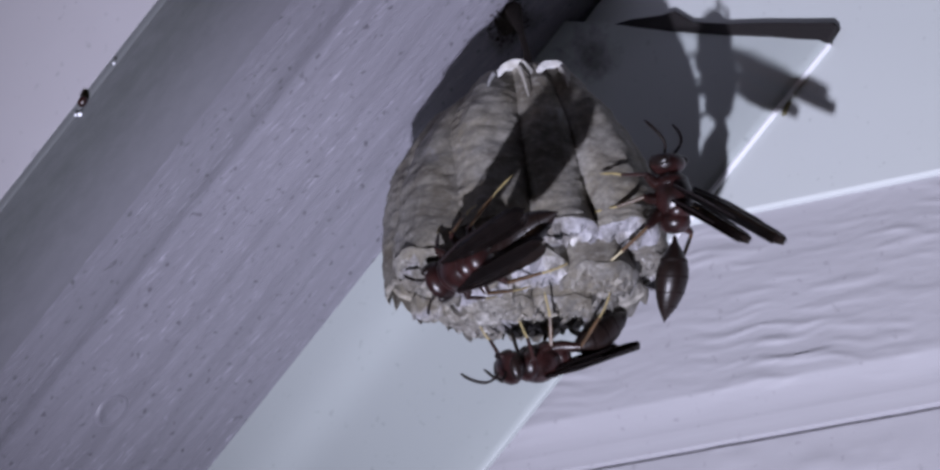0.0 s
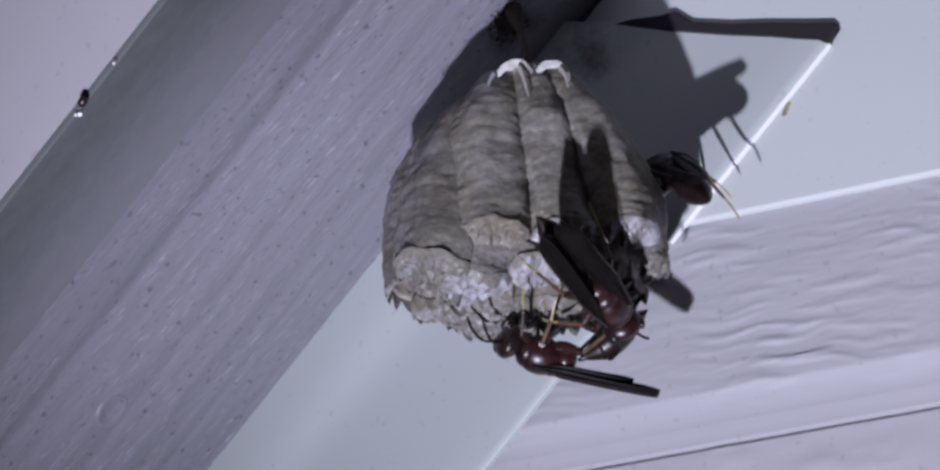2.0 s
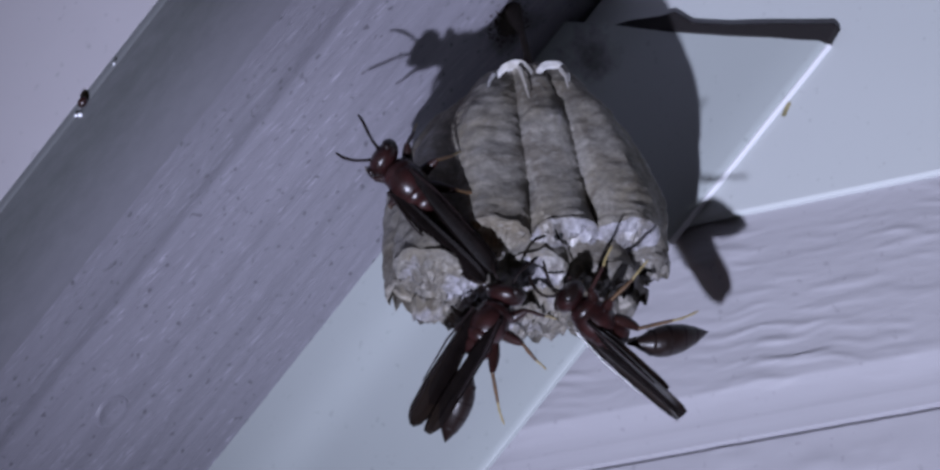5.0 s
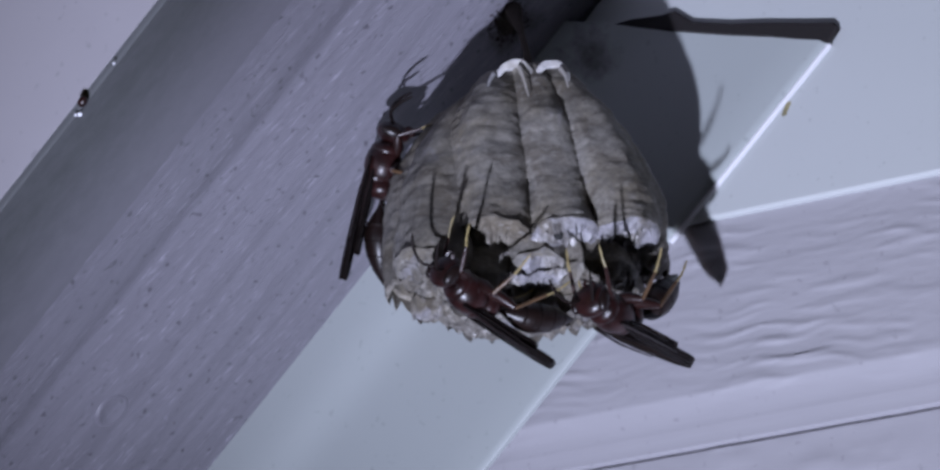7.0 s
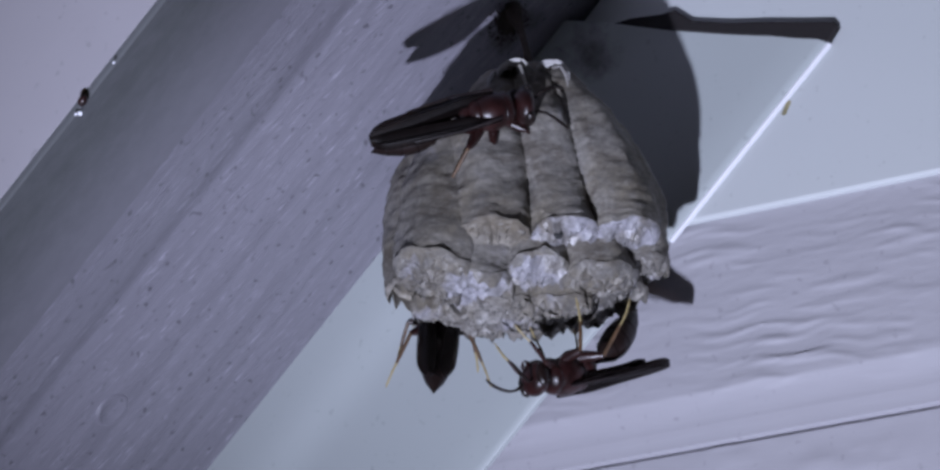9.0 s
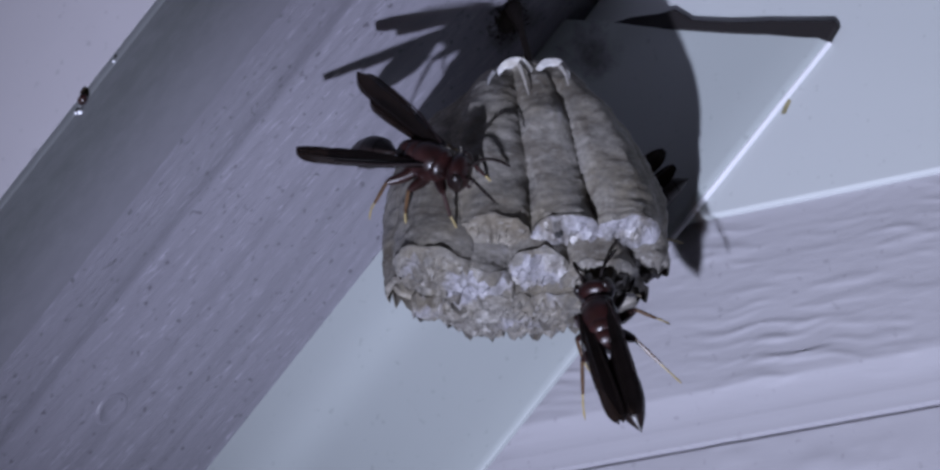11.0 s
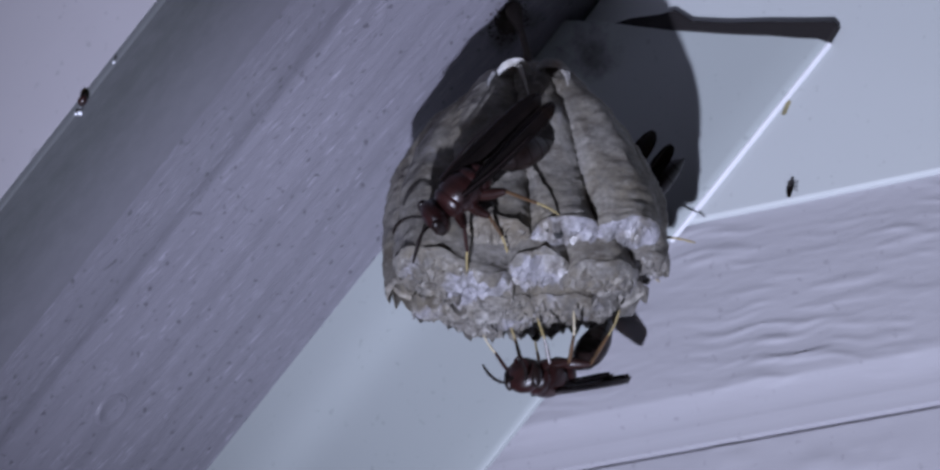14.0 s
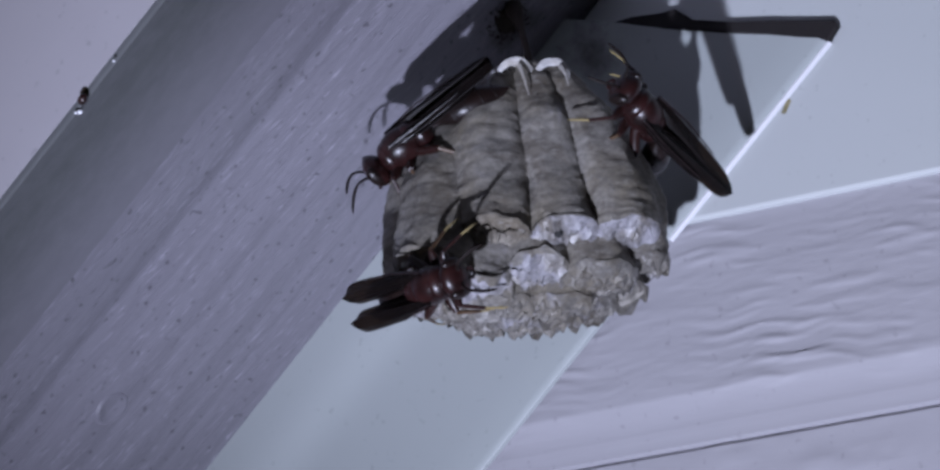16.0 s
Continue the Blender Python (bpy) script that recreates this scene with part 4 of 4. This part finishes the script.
    pose_parts(WASPS[0], [
        (0.00, 3, 9, 5), (0.10, 2, 6, 2), (0.20, 5, 4, 3), (0.30, 3, 5, 4), (0.40, 2, 7, 4), (0.50, 3, 8, 3), (0.60, 0, 7, 5), (0.70, 0, 7, 5),
        (0.80, 0, 6, 5), (1.00, 13, 2, 0), (1.07, 8, 4, 2), (1.10, 2, 6, 4), (1.20, 5, 7, 5), (1.35, 18, 14, 5), (1.50, 30, 9, 5), (1.53, 24, 12, 4),
        (1.60, 18, 14, 4), (1.70, 5, 5, 4), (1.80, 3, 5, 3), (1.90, 2, 6, 3), (2.00, 3, 6, 2), (2.07, 5, 6, 3), (2.13, 10, 6, 4), (2.20, 15, 6, 5),
        (2.50, 2, 8, -1), (2.60, 15, 6, 4), (2.70, 5, 5, 3), (3.00, 16, 6, 1), (3.20, 5, 5, 4), (3.35, 6, 7, 5), (3.50, 3, 9, 2), (3.70, 5, 9, 6),
        (3.85, 2, 8, 4), (4.00, 7, 6, 4), (4.10, 5, 6, 4), (4.20, 10, 5, 5), (4.50, 9, 5, 5), (4.80, 8, 5, 5), (5.15, 9, 5, 5), (5.50, 10, 5, 5),
        (6.20, 10, 5, 5), (6.35, 5, 4, 4), (6.43, 4, 5, 3), (6.50, 3, 5, 3), (6.60, 1, 5, 2), (6.70, 0, 4, 2), (6.87, 1, 6, 4), (7.00, 3, 7, 6),
        (7.10, 1, 7, 6), (7.20, 0, 6, 5), (7.33, 4, 9, 4), (7.50, 9, 12, 3), (7.60, 2, 8, 4), (7.70, 5, 5, 4), (8.00, 1, 7, -1), (8.10, 4, 6, 4),
        (8.20, 0, 5, 3), (8.35, 0, 6, 4), (8.43, 1, 6, 6), (8.50, 3, 6, 8), (8.53, 1, 5, 6), (8.60, 0, 4, 4), (8.70, 0, 3, 1), (9.00, 3, 3, 0),
        (9.60, 10, 5, 5), (10.30, 12, 10, 5), (10.90, 20, 25, 6), (11.50, 23, 29, 7), (11.70, 30, 55, 10), (12.00, 3, 10, 3), (12.50, 3, 11, 4), (12.75, 5, 10, 6),
        (13.00, 3, 7, 3), (13.50, 3, 7, 2), (13.57, -2, 7, 4), (13.63, 1, 6, 3), (13.70, 5, 6, 3), (14.00, 19, 6, 4), (14.10, 5, 6, 4), (14.20, 5, 7, 4),
        (14.35, 0, 6, 3), (14.50, 3, 5, 10), (14.70, 0, 5, 3), (15.00, 2, 5, -1), (15.25, 4, 4, 4), (15.50, 3, 5, 3), (16.00, 3, 5, 3)])
    walk(WASPS[1], [
        (0.00, pose(0.0238, -0.0233, 2.4731, -107, -77, -87)), (0.10, pose(0.0168, -0.0345, 2.4681, -101, -83, -106)),
        (0.20, pose(0.0056, -0.0358, 2.4592, 165, -83, -46)), (0.50, pose(0.0062, -0.0359, 2.4608, 70, -37, 91)),
        (0.65, pose(0.0158, -0.0350, 2.4682, -17, -68, 164)), (0.80, pose(0.0206, -0.0307, 2.4733, -77, -25, -146)),
        (0.90, pose(0.0205, -0.0303, 2.4737, -98, -65, -141)), (1.00, pose(0.0198, -0.0291, 2.4740, 98, -73, 10)),
        (1.10, pose(0.0224, -0.0291, 2.4734, -136, -83, -81)), (1.20, pose(0.0231, -0.0254, 2.4740, -59, -67, -122)),
        (1.50, pose(0.0216, -0.0257, 2.4792, -54, -42, -109)), (1.70, pose(0.0230, -0.0259, 2.4746, -72, -59, -108)),
        (1.85, pose(0.0230, -0.0251, 2.4748, -28, -47, -179)), (1.93, pose(0.0229, -0.0189, 2.4786, -27, -37, 157)),
        (2.00, pose(0.0183, -0.0134, 2.4811, -31, -28, 135)), (2.03, pose(0.0229, -0.0188, 2.4786, -25, -38, 154)),
        (2.10, pose(0.0233, -0.0249, 2.4748, -23, -50, 176)), (2.20, pose(0.0234, -0.0251, 2.4748, -76, -68, -104)),
        (2.35, pose(0.0239, -0.0240, 2.4721, -83, -9, -94)), (2.50, pose(0.0232, -0.0197, 2.4703, -66, 40, -70)),
        (2.53, pose(0.0240, -0.0261, 2.4688, -77, 35, -98)), (2.60, pose(0.0212, -0.0309, 2.4678, -83, 26, -123)),
        (2.70, pose(0.0136, -0.0314, 2.4612, -72, 5, -153)), (2.85, pose(0.0172, -0.0334, 2.4657, -112, -24, -172)),
        (3.00, pose(0.0185, -0.0255, 2.4589, -131, -47, 166)), (3.10, pose(0.0202, -0.0289, 2.4622, -179, -18, -150)),
        (3.20, pose(0.0196, -0.0212, 2.4587, 172, 22, -149)), (3.35, pose(0.0199, -0.0292, 2.4622, -169, -27, -136)),
        (3.43, pose(0.0186, -0.0274, 2.4603, -173, -37, -178)), (3.50, pose(0.0174, -0.0257, 2.4584, -167, -47, 133)),
        (3.70, pose(0.0125, -0.0279, 2.4595, -170, -67, -151)), (4.00, pose(0.0128, -0.0283, 2.4591, -177, -50, 165)),
        (4.80, pose(0.0157, -0.0279, 2.4586, 175, -28, -139)), (5.50, pose(0.0174, -0.0275, 2.4601, 154, -68, -104)),
        (6.10, pose(0.0160, -0.0283, 2.4608, 163, -49, -123)), (6.50, pose(0.0158, -0.0279, 2.4614, -160, -51, 159)),
        (6.70, pose(0.0169, -0.0266, 2.4602, -173, -43, -158)), (7.00, pose(0.0187, -0.0281, 2.4592, 176, 2, -103)),
        (7.10, pose(0.0178, -0.0326, 2.4652, -165, -49, -115)), (7.20, pose(0.0176, -0.0274, 2.4598, -137, -87, -104)),
        (7.35, pose(0.0183, -0.0328, 2.4663, 79, -78, 46)), (7.50, pose(0.0209, -0.0290, 2.4689, 57, -59, 80)),
        (7.60, pose(0.0217, -0.0302, 2.4667, 64, -55, 45)), (7.70, pose(0.0200, -0.0248, 2.4615, 50, -48, 35)),
        (7.85, pose(0.0233, -0.0272, 2.4648, 47, -47, 87)), (8.00, pose(0.0216, -0.0247, 2.4619, 44, -36, 129)),
        (8.10, pose(0.0221, -0.0292, 2.4654, 19, -67, 129)), (8.20, pose(0.0198, -0.0281, 2.4612, -106, -82, -137)),
        (8.35, pose(0.0162, -0.0341, 2.4657, -155, -43, -120)), (8.50, pose(0.0086, -0.0318, 2.4617, 167, 5, -110)),
        (8.60, pose(0.0163, -0.0341, 2.4659, -164, -61, -101)), (8.70, pose(0.0191, -0.0266, 2.4612, 64, -59, 71)),
        (8.80, pose(0.0174, -0.0326, 2.4648, -175, -64, -69)), (8.90, pose(0.0136, -0.0238, 2.4566, -167, -16, -100)),
        (9.00, pose(0.0102, -0.0230, 2.4551, -176, 22, -124)), (9.60, pose(0.0134, -0.0242, 2.4567, 176, -12, -141)),
        (10.30, pose(0.0169, -0.0267, 2.4580, -168, -50, -140)), (11.50, pose(0.0167, -0.0288, 2.4610, -20, -67, 133)),
        (11.60, pose(0.0171, -0.0332, 2.4652, -155, -49, -130)), (11.70, pose(0.0153, -0.0270, 2.4579, 169, -9, -142)),
        (11.85, pose(0.0157, -0.0340, 2.4651, -178, -41, -105)), (12.00, pose(0.0092, -0.0299, 2.4598, 142, -43, -50)),
        (12.25, pose(0.0159, -0.0343, 2.4658, -173, -72, -114)), (12.50, pose(0.0160, -0.0279, 2.4622, -164, -54, 160)),
        (12.60, pose(0.0171, -0.0337, 2.4660, -129, -73, -157)), (12.70, pose(0.0160, -0.0283, 2.4601, -58, -85, 175)),
        (12.85, pose(0.0166, -0.0335, 2.4650, -160, -41, -120)), (13.00, pose(0.0105, -0.0235, 2.4573, -134, 10, -127)),
        (13.20, pose(0.0119, -0.0266, 2.4573, 168, -23, -141)), (13.50, pose(0.0118, -0.0307, 2.4598, -131, -61, 146)),
        (13.70, pose(0.0121, -0.0259, 2.4571, 167, -26, -140)), (13.85, pose(0.0102, -0.0241, 2.4559, 170, -1, -130)),
        (14.00, pose(0.0066, -0.0204, 2.4562, 172, 18, -108)), (14.10, pose(0.0092, -0.0257, 2.4562, -165, -43, -91)),
        (14.20, pose(0.0101, -0.0289, 2.4580, 46, -66, 83)), (14.50, pose(0.0092, -0.0325, 2.4610, 35, -70, 82)),
        (14.60, pose(0.0156, -0.0344, 2.4659, 43, -65, 85)), (14.70, pose(0.0154, -0.0286, 2.4608, 42, -62, 88)),
        (14.85, pose(0.0109, -0.0371, 2.4651, -170, -65, -106)), (14.93, pose(0.0066, -0.0336, 2.4600, 179, -40, -128)),
        (15.00, pose(-0.0007, -0.0267, 2.4588, 161, -19, -150)), (15.13, pose(0.0030, -0.0338, 2.4585, 149, -22, -108)),
        (15.25, pose(0.0048, -0.0409, 2.4622, 138, -17, -66)), (15.50, pose(0.0025, -0.0392, 2.4614, 120, 7, -25)),
        (16.00, pose(0.0025, -0.0392, 2.4614, 119, 7, -25))])
    pose_parts(WASPS[1], [
        (0.00, 9, 8, 58), (0.10, 5, 6, 32), (0.20, 5, 5, 4), (0.50, -2, 7, -4), (0.65, 6, 10, 5), (0.80, 5, 5, 4), (0.90, 5, 6, 4), (1.00, 5, 6, 3),
        (1.10, 10, 8, 6), (1.20, 15, 10, 10), (1.50, 15, 3, 17), (1.70, 5, 6, 5), (1.85, 6, 4, 4), (1.93, 4, 3, 2), (2.00, 2, 2, -1), (2.03, 4, 3, 2),
        (2.10, 6, 4, 4), (2.20, 5, 6, 4), (2.35, 6, 5, 4), (2.50, 8, 4, 0), (2.53, 7, 4, 2), (2.60, 6, 5, 4), (2.70, 5, 6, 4), (2.85, 48, 5, 4),
        (3.00, 108, 2, -1), (3.10, 60, 4, 4), (3.20, 30, 5, 5), (3.35, 26, 6, 4), (3.43, 19, 4, 7), (3.50, 11, 2, 10), (3.70, 50, 4, 3), (4.00, 40, 2, 4),
        (4.80, 45, 4, 4), (5.50, 30, 5, 4), (6.10, 50, 4, 3), (6.50, 32, 2, 1), (6.70, 50, 4, 4), (7.00, 36, 2, 7), (7.10, 32, 5, 6), (7.20, 5, 5, 4),
        (7.35, 5, 4, 4), (7.50, 1, 5, -1), (7.60, 8, 5, 4), (7.70, 10, 6, 4), (7.85, 15, 6, 4), (8.00, 12, 6, 9), (8.10, 12, 5, 4), (8.20, 5, 4, 3),
        (8.35, 12, 4, 4), (8.50, 15, 2, 0), (8.60, 15, 5, 4), (8.70, 10, 5, 4), (8.80, 25, 5, 5), (8.90, 40, 4, 5), (9.00, 22, 2, 3), (9.60, 35, 4, 5),
        (10.30, 25, 4, 4), (11.50, 1, 6, -2), (11.60, 22, 5, 4), (11.70, 35, 5, 4), (11.85, 20, 4, 4), (12.00, 35, 4, 2), (12.25, 33, 4, 3), (12.50, 37, 2, 1),
        (12.60, 32, 4, 4), (12.70, 5, 5, 4), (12.85, 4, 4, 4), (13.00, 9, 4, 5), (13.20, 25, 4, 4), (13.50, 33, 2, 2), (13.70, 25, 4, 4), (13.85, 34, 6, 4),
        (14.00, 27, 2, 1), (14.10, 24, 10, 4), (14.20, 5, 12, 5), (14.50, 30, 7, 7), (14.60, 8, 7, 4), (14.70, 8, 5, 4), (14.85, 18, 4, 4), (14.93, 21, 4, 2),
        (15.00, 24, 4, 0), (15.13, 22, 7, 3), (15.25, 19, 9, 6), (15.50, 7, 9, 3), (16.00, 7, 8, 3)])
    walk(WASPS[2], [
        (0.00, pose(0.0067, -0.0223, 2.4575, 168, 22, -124)), (0.07, pose(0.0137, -0.0264, 2.4574, -167, 18, -90)),
        (0.13, pose(0.0192, -0.0299, 2.4626, -162, 2, -35)), (0.20, pose(0.0207, -0.0211, 2.4613, -171, -12, 19)),
        (0.50, pose(0.0190, -0.0179, 2.4610, -161, -20, -9)), (0.65, pose(0.0154, -0.0241, 2.4580, -167, -17, 14)),
        (0.80, pose(0.0102, -0.0264, 2.4570, -170, -10, 14)), (0.90, pose(0.0142, -0.0247, 2.4584, 180, -44, 21)),
        (1.00, pose(0.0187, -0.0232, 2.4598, 132, -57, 88)), (1.10, pose(0.0168, -0.0334, 2.4651, 179, -43, 23)),
        (1.20, pose(0.0094, -0.0269, 2.4573, -171, -8, 17)), (1.50, pose(0.0159, -0.0224, 2.4584, -175, -7, -2)),
        (1.57, pose(0.0137, -0.0251, 2.4569, -169, -13, -41)), (1.63, pose(0.0114, -0.0258, 2.4567, -179, -5, -92)),
        (1.70, pose(0.0092, -0.0265, 2.4566, 169, -7, -143)), (2.00, pose(0.0080, -0.0243, 2.4575, 162, -12, -142)),
        (2.20, pose(0.0082, -0.0280, 2.4575, 167, -37, -134)), (2.35, pose(0.0058, -0.0301, 2.4566, 171, -30, -131)),
        (2.50, pose(0.0019, -0.0309, 2.4576, -148, -12, -112)), (2.60, pose(0.0025, -0.0325, 2.4566, 134, -61, -63)),
        (2.70, pose(0.0024, -0.0336, 2.4571, 70, -36, 25)), (2.85, pose(0.0108, -0.0371, 2.4649, 97, -55, 51)),
        (3.00, pose(0.0171, -0.0268, 2.4588, 128, -63, 99)), (3.03, pose(0.0155, -0.0267, 2.4581, -152, -74, -15)),
        (3.07, pose(0.0139, -0.0266, 2.4575, -130, -48, -72)), (3.13, pose(0.0098, -0.0253, 2.4563, -149, -6, -103)),
        (3.20, pose(0.0055, -0.0237, 2.4553, 172, 18, -147)), (3.35, pose(0.0065, -0.0327, 2.4572, 175, 21, -127)),
        (3.50, pose(-0.0001, -0.0216, 2.4568, 173, 20, -101)), (3.70, pose(0.0060, -0.0327, 2.4570, 175, 19, -125)),
        (3.85, pose(0.0042, -0.0317, 2.4566, 164, -37, -83)), (4.00, pose(0.0027, -0.0363, 2.4593, 105, -56, 23)),
        (4.20, pose(0.0069, -0.0365, 2.4622, 82, -31, 27)), (5.00, pose(0.0065, -0.0338, 2.4581, 85, -59, 11)),
        (5.40, pose(0.0069, -0.0306, 2.4571, 136, -34, 3)), (5.80, pose(0.0070, -0.0272, 2.4563, 175, -12, 19)),
        (6.50, pose(0.0041, -0.0224, 2.4571, -170, 19, -5)), (6.70, pose(0.0087, -0.0256, 2.4565, -167, -18, -2)),
        (6.85, pose(0.0067, -0.0396, 2.4633, 177, -24, -65)), (7.00, pose(0.0054, -0.0359, 2.4612, 152, -19, -110)),
        (7.20, pose(0.0050, -0.0376, 2.4618, -148, -66, -125)), (7.50, pose(0.0043, -0.0392, 2.4640, -113, -71, -134)),
        (7.60, pose(0.0048, -0.0411, 2.4628, -165, -31, -127)), (7.70, pose(0.0012, -0.0315, 2.4565, 173, 2, -146)),
        (7.85, pose(0.0034, -0.0276, 2.4556, 171, 5, -146)), (8.00, pose(0.0033, -0.0225, 2.4554, 163, 7, -152)),
        (8.10, pose(0.0059, -0.0318, 2.4571, -166, -41, -109)), (8.20, pose(0.0046, -0.0369, 2.4608, 80, -77, 45)),
        (8.33, pose(0.0037, -0.0339, 2.4589, 35, -68, 89)), (8.50, pose(-0.0002, -0.0309, 2.4619, 19, -55, 104)),
        (8.60, pose(0.0019, -0.0340, 2.4581, 17, -61, 106)), (8.70, pose(0.0025, -0.0370, 2.4594, 14, -66, 108)),
        (8.85, pose(0.0045, -0.0418, 2.4650, 11, -63, 111)), (8.93, pose(-0.0009, -0.0294, 2.4583, 10, -59, 113)),
        (9.00, pose(-0.0072, -0.0200, 2.4668, 8, -55, 115)), (9.35, pose(-0.0061, -0.0182, 2.4692, -38, -67, 131)),
        (9.70, pose(-0.0054, -0.0154, 2.4709, -93, -65, 158)), (10.10, pose(-0.0012, -0.0129, 2.4735, -93, -34, 168)),
        (10.50, pose(0.0030, -0.0106, 2.4762, -87, -3, 178)), (11.50, pose(0.0088, -0.0109, 2.4757, -83, 45, 178)),
        (12.00, pose(0.0088, -0.0109, 2.4757, -83, 45, 178)), (13.50, pose(0.0088, -0.0109, 2.4757, -83, 45, 178)),
        (14.00, pose(0.0088, -0.0109, 2.4757, -83, 45, 178)), (14.50, pose(0.0018, -0.0138, 2.4794, -81, 30, 173)),
        (15.00, pose(-0.0004, -0.0156, 2.4817, -64, 22, -167)), (15.10, pose(0.0169, -0.0293, 2.4869, -53, 3, -158)),
        (15.20, pose(0.0115, -0.0133, 2.4861, -52, -9, -147)), (15.35, pose(0.0146, -0.0149, 2.4862, -54, -22, -136)),
        (15.43, pose(0.0192, -0.0189, 2.4861, -78, -25, -115)), (15.50, pose(0.0208, -0.0237, 2.4838, -102, -21, -95)),
        (16.00, pose(0.0209, -0.0242, 2.4833, -111, -22, -92))])
    pose_parts(WASPS[2], [
        (0.00, 8, 2, 0), (0.07, 11, 6, 5), (0.13, 11, 7, 5), (0.20, 10, 8, 5), (0.50, 17, 3, 0), (0.65, 20, 6, 4), (0.80, 25, 5, 5), (0.90, 42, 4, 4),
        (1.00, 41, 2, 0), (1.10, 45, 4, 4), (1.20, 30, 5, 5), (1.50, 3, 3, 4), (1.57, 13, 5, 5), (1.63, 17, 5, 5), (1.70, 20, 5, 4), (2.00, 42, 4, 0),
        (2.20, 30, 4, 4), (2.35, 31, 4, 4), (2.50, 17, 2, 12), (2.60, 18, 6, 4), (2.70, 5, 8, 5), (2.85, 40, 6, 4), (3.00, 41, 2, 0), (3.03, 49, 3, 1),
        (3.07, 57, 4, 3), (3.13, 38, 4, 4), (3.20, 20, 4, 4), (3.35, 25, 4, 4), (3.50, 16, 2, 0), (3.70, 25, 4, 4), (3.85, 24, 5, 5), (4.00, 62, 6, 9),
        (4.20, 15, 6, 6), (5.00, 15, 6, 5), (5.40, 20, 6, 6), (5.80, 25, 5, 6), (6.50, 19, 2, 0), (6.70, 35, 4, 5), (6.85, 32, 4, 4), (7.00, 18, 2, 0),
        (7.20, 8, 5, 4), (7.50, 52, 5, 9), (7.60, 9, 6, 5), (7.70, 10, 6, 4), (7.85, 13, 5, 4), (8.00, 15, 5, 0), (8.10, 10, 5, 4), (8.20, 5, 6, 4),
        (8.33, 3, 5, 1), (8.50, 0, 5, -1), (8.60, 3, 6, 1), (8.70, 5, 8, 4), (8.85, 6, 6, 4), (8.93, 4, 5, 1), (9.00, 1, 5, -1), (9.35, 6, 4, 3),
        (9.70, 6, 3, 3), (10.10, 7, 4, 4), (10.50, 8, 5, 5), (11.50, 8, 9, 5), (12.00, 8, 9, 5), (13.50, 8, 9, 5), (14.00, 8, 9, 5), (14.50, 8, 6, 4),
        (15.00, 8, 7, 4), (15.10, 12, 4, 6), (15.20, 15, 4, 8), (15.35, 14, 4, 7), (15.43, 23, 3, 11), (15.50, 33, 2, 16), (16.00, 30, 2, 17)])
    walk(FLY, [(0, pose(0.0293, -0.0028, 2.5176, 0, 0, 0)), (13.55, pose(0.0285, -0.0028, 2.5170, 0, 10, 0)), (13.7, pose(0.0222, -0.0028, 2.4983, 0, 60, 0)), (13.8, pose(0.0243, -0.0028, 2.5093, 0, 20, 0)), (13.9, pose(0.0226, -0.0028, 2.5052, 0, 80, 0)),
               (14.0, pose(0.0291, -0.0028, 2.4808, 0, 8, 0)), (14.1, pose(0.0298, -0.0028, 2.4829, 0, -25, 0)), (14.2, pose(0.0387, -0.0028, 2.5073, 0, -40, 0)), (14.4, pose(0.0421, -0.0028, 2.5151, 0, -30, 0)), (16, pose(0.0421, -0.0028, 2.5151, 0, -30, 0))])


motions()
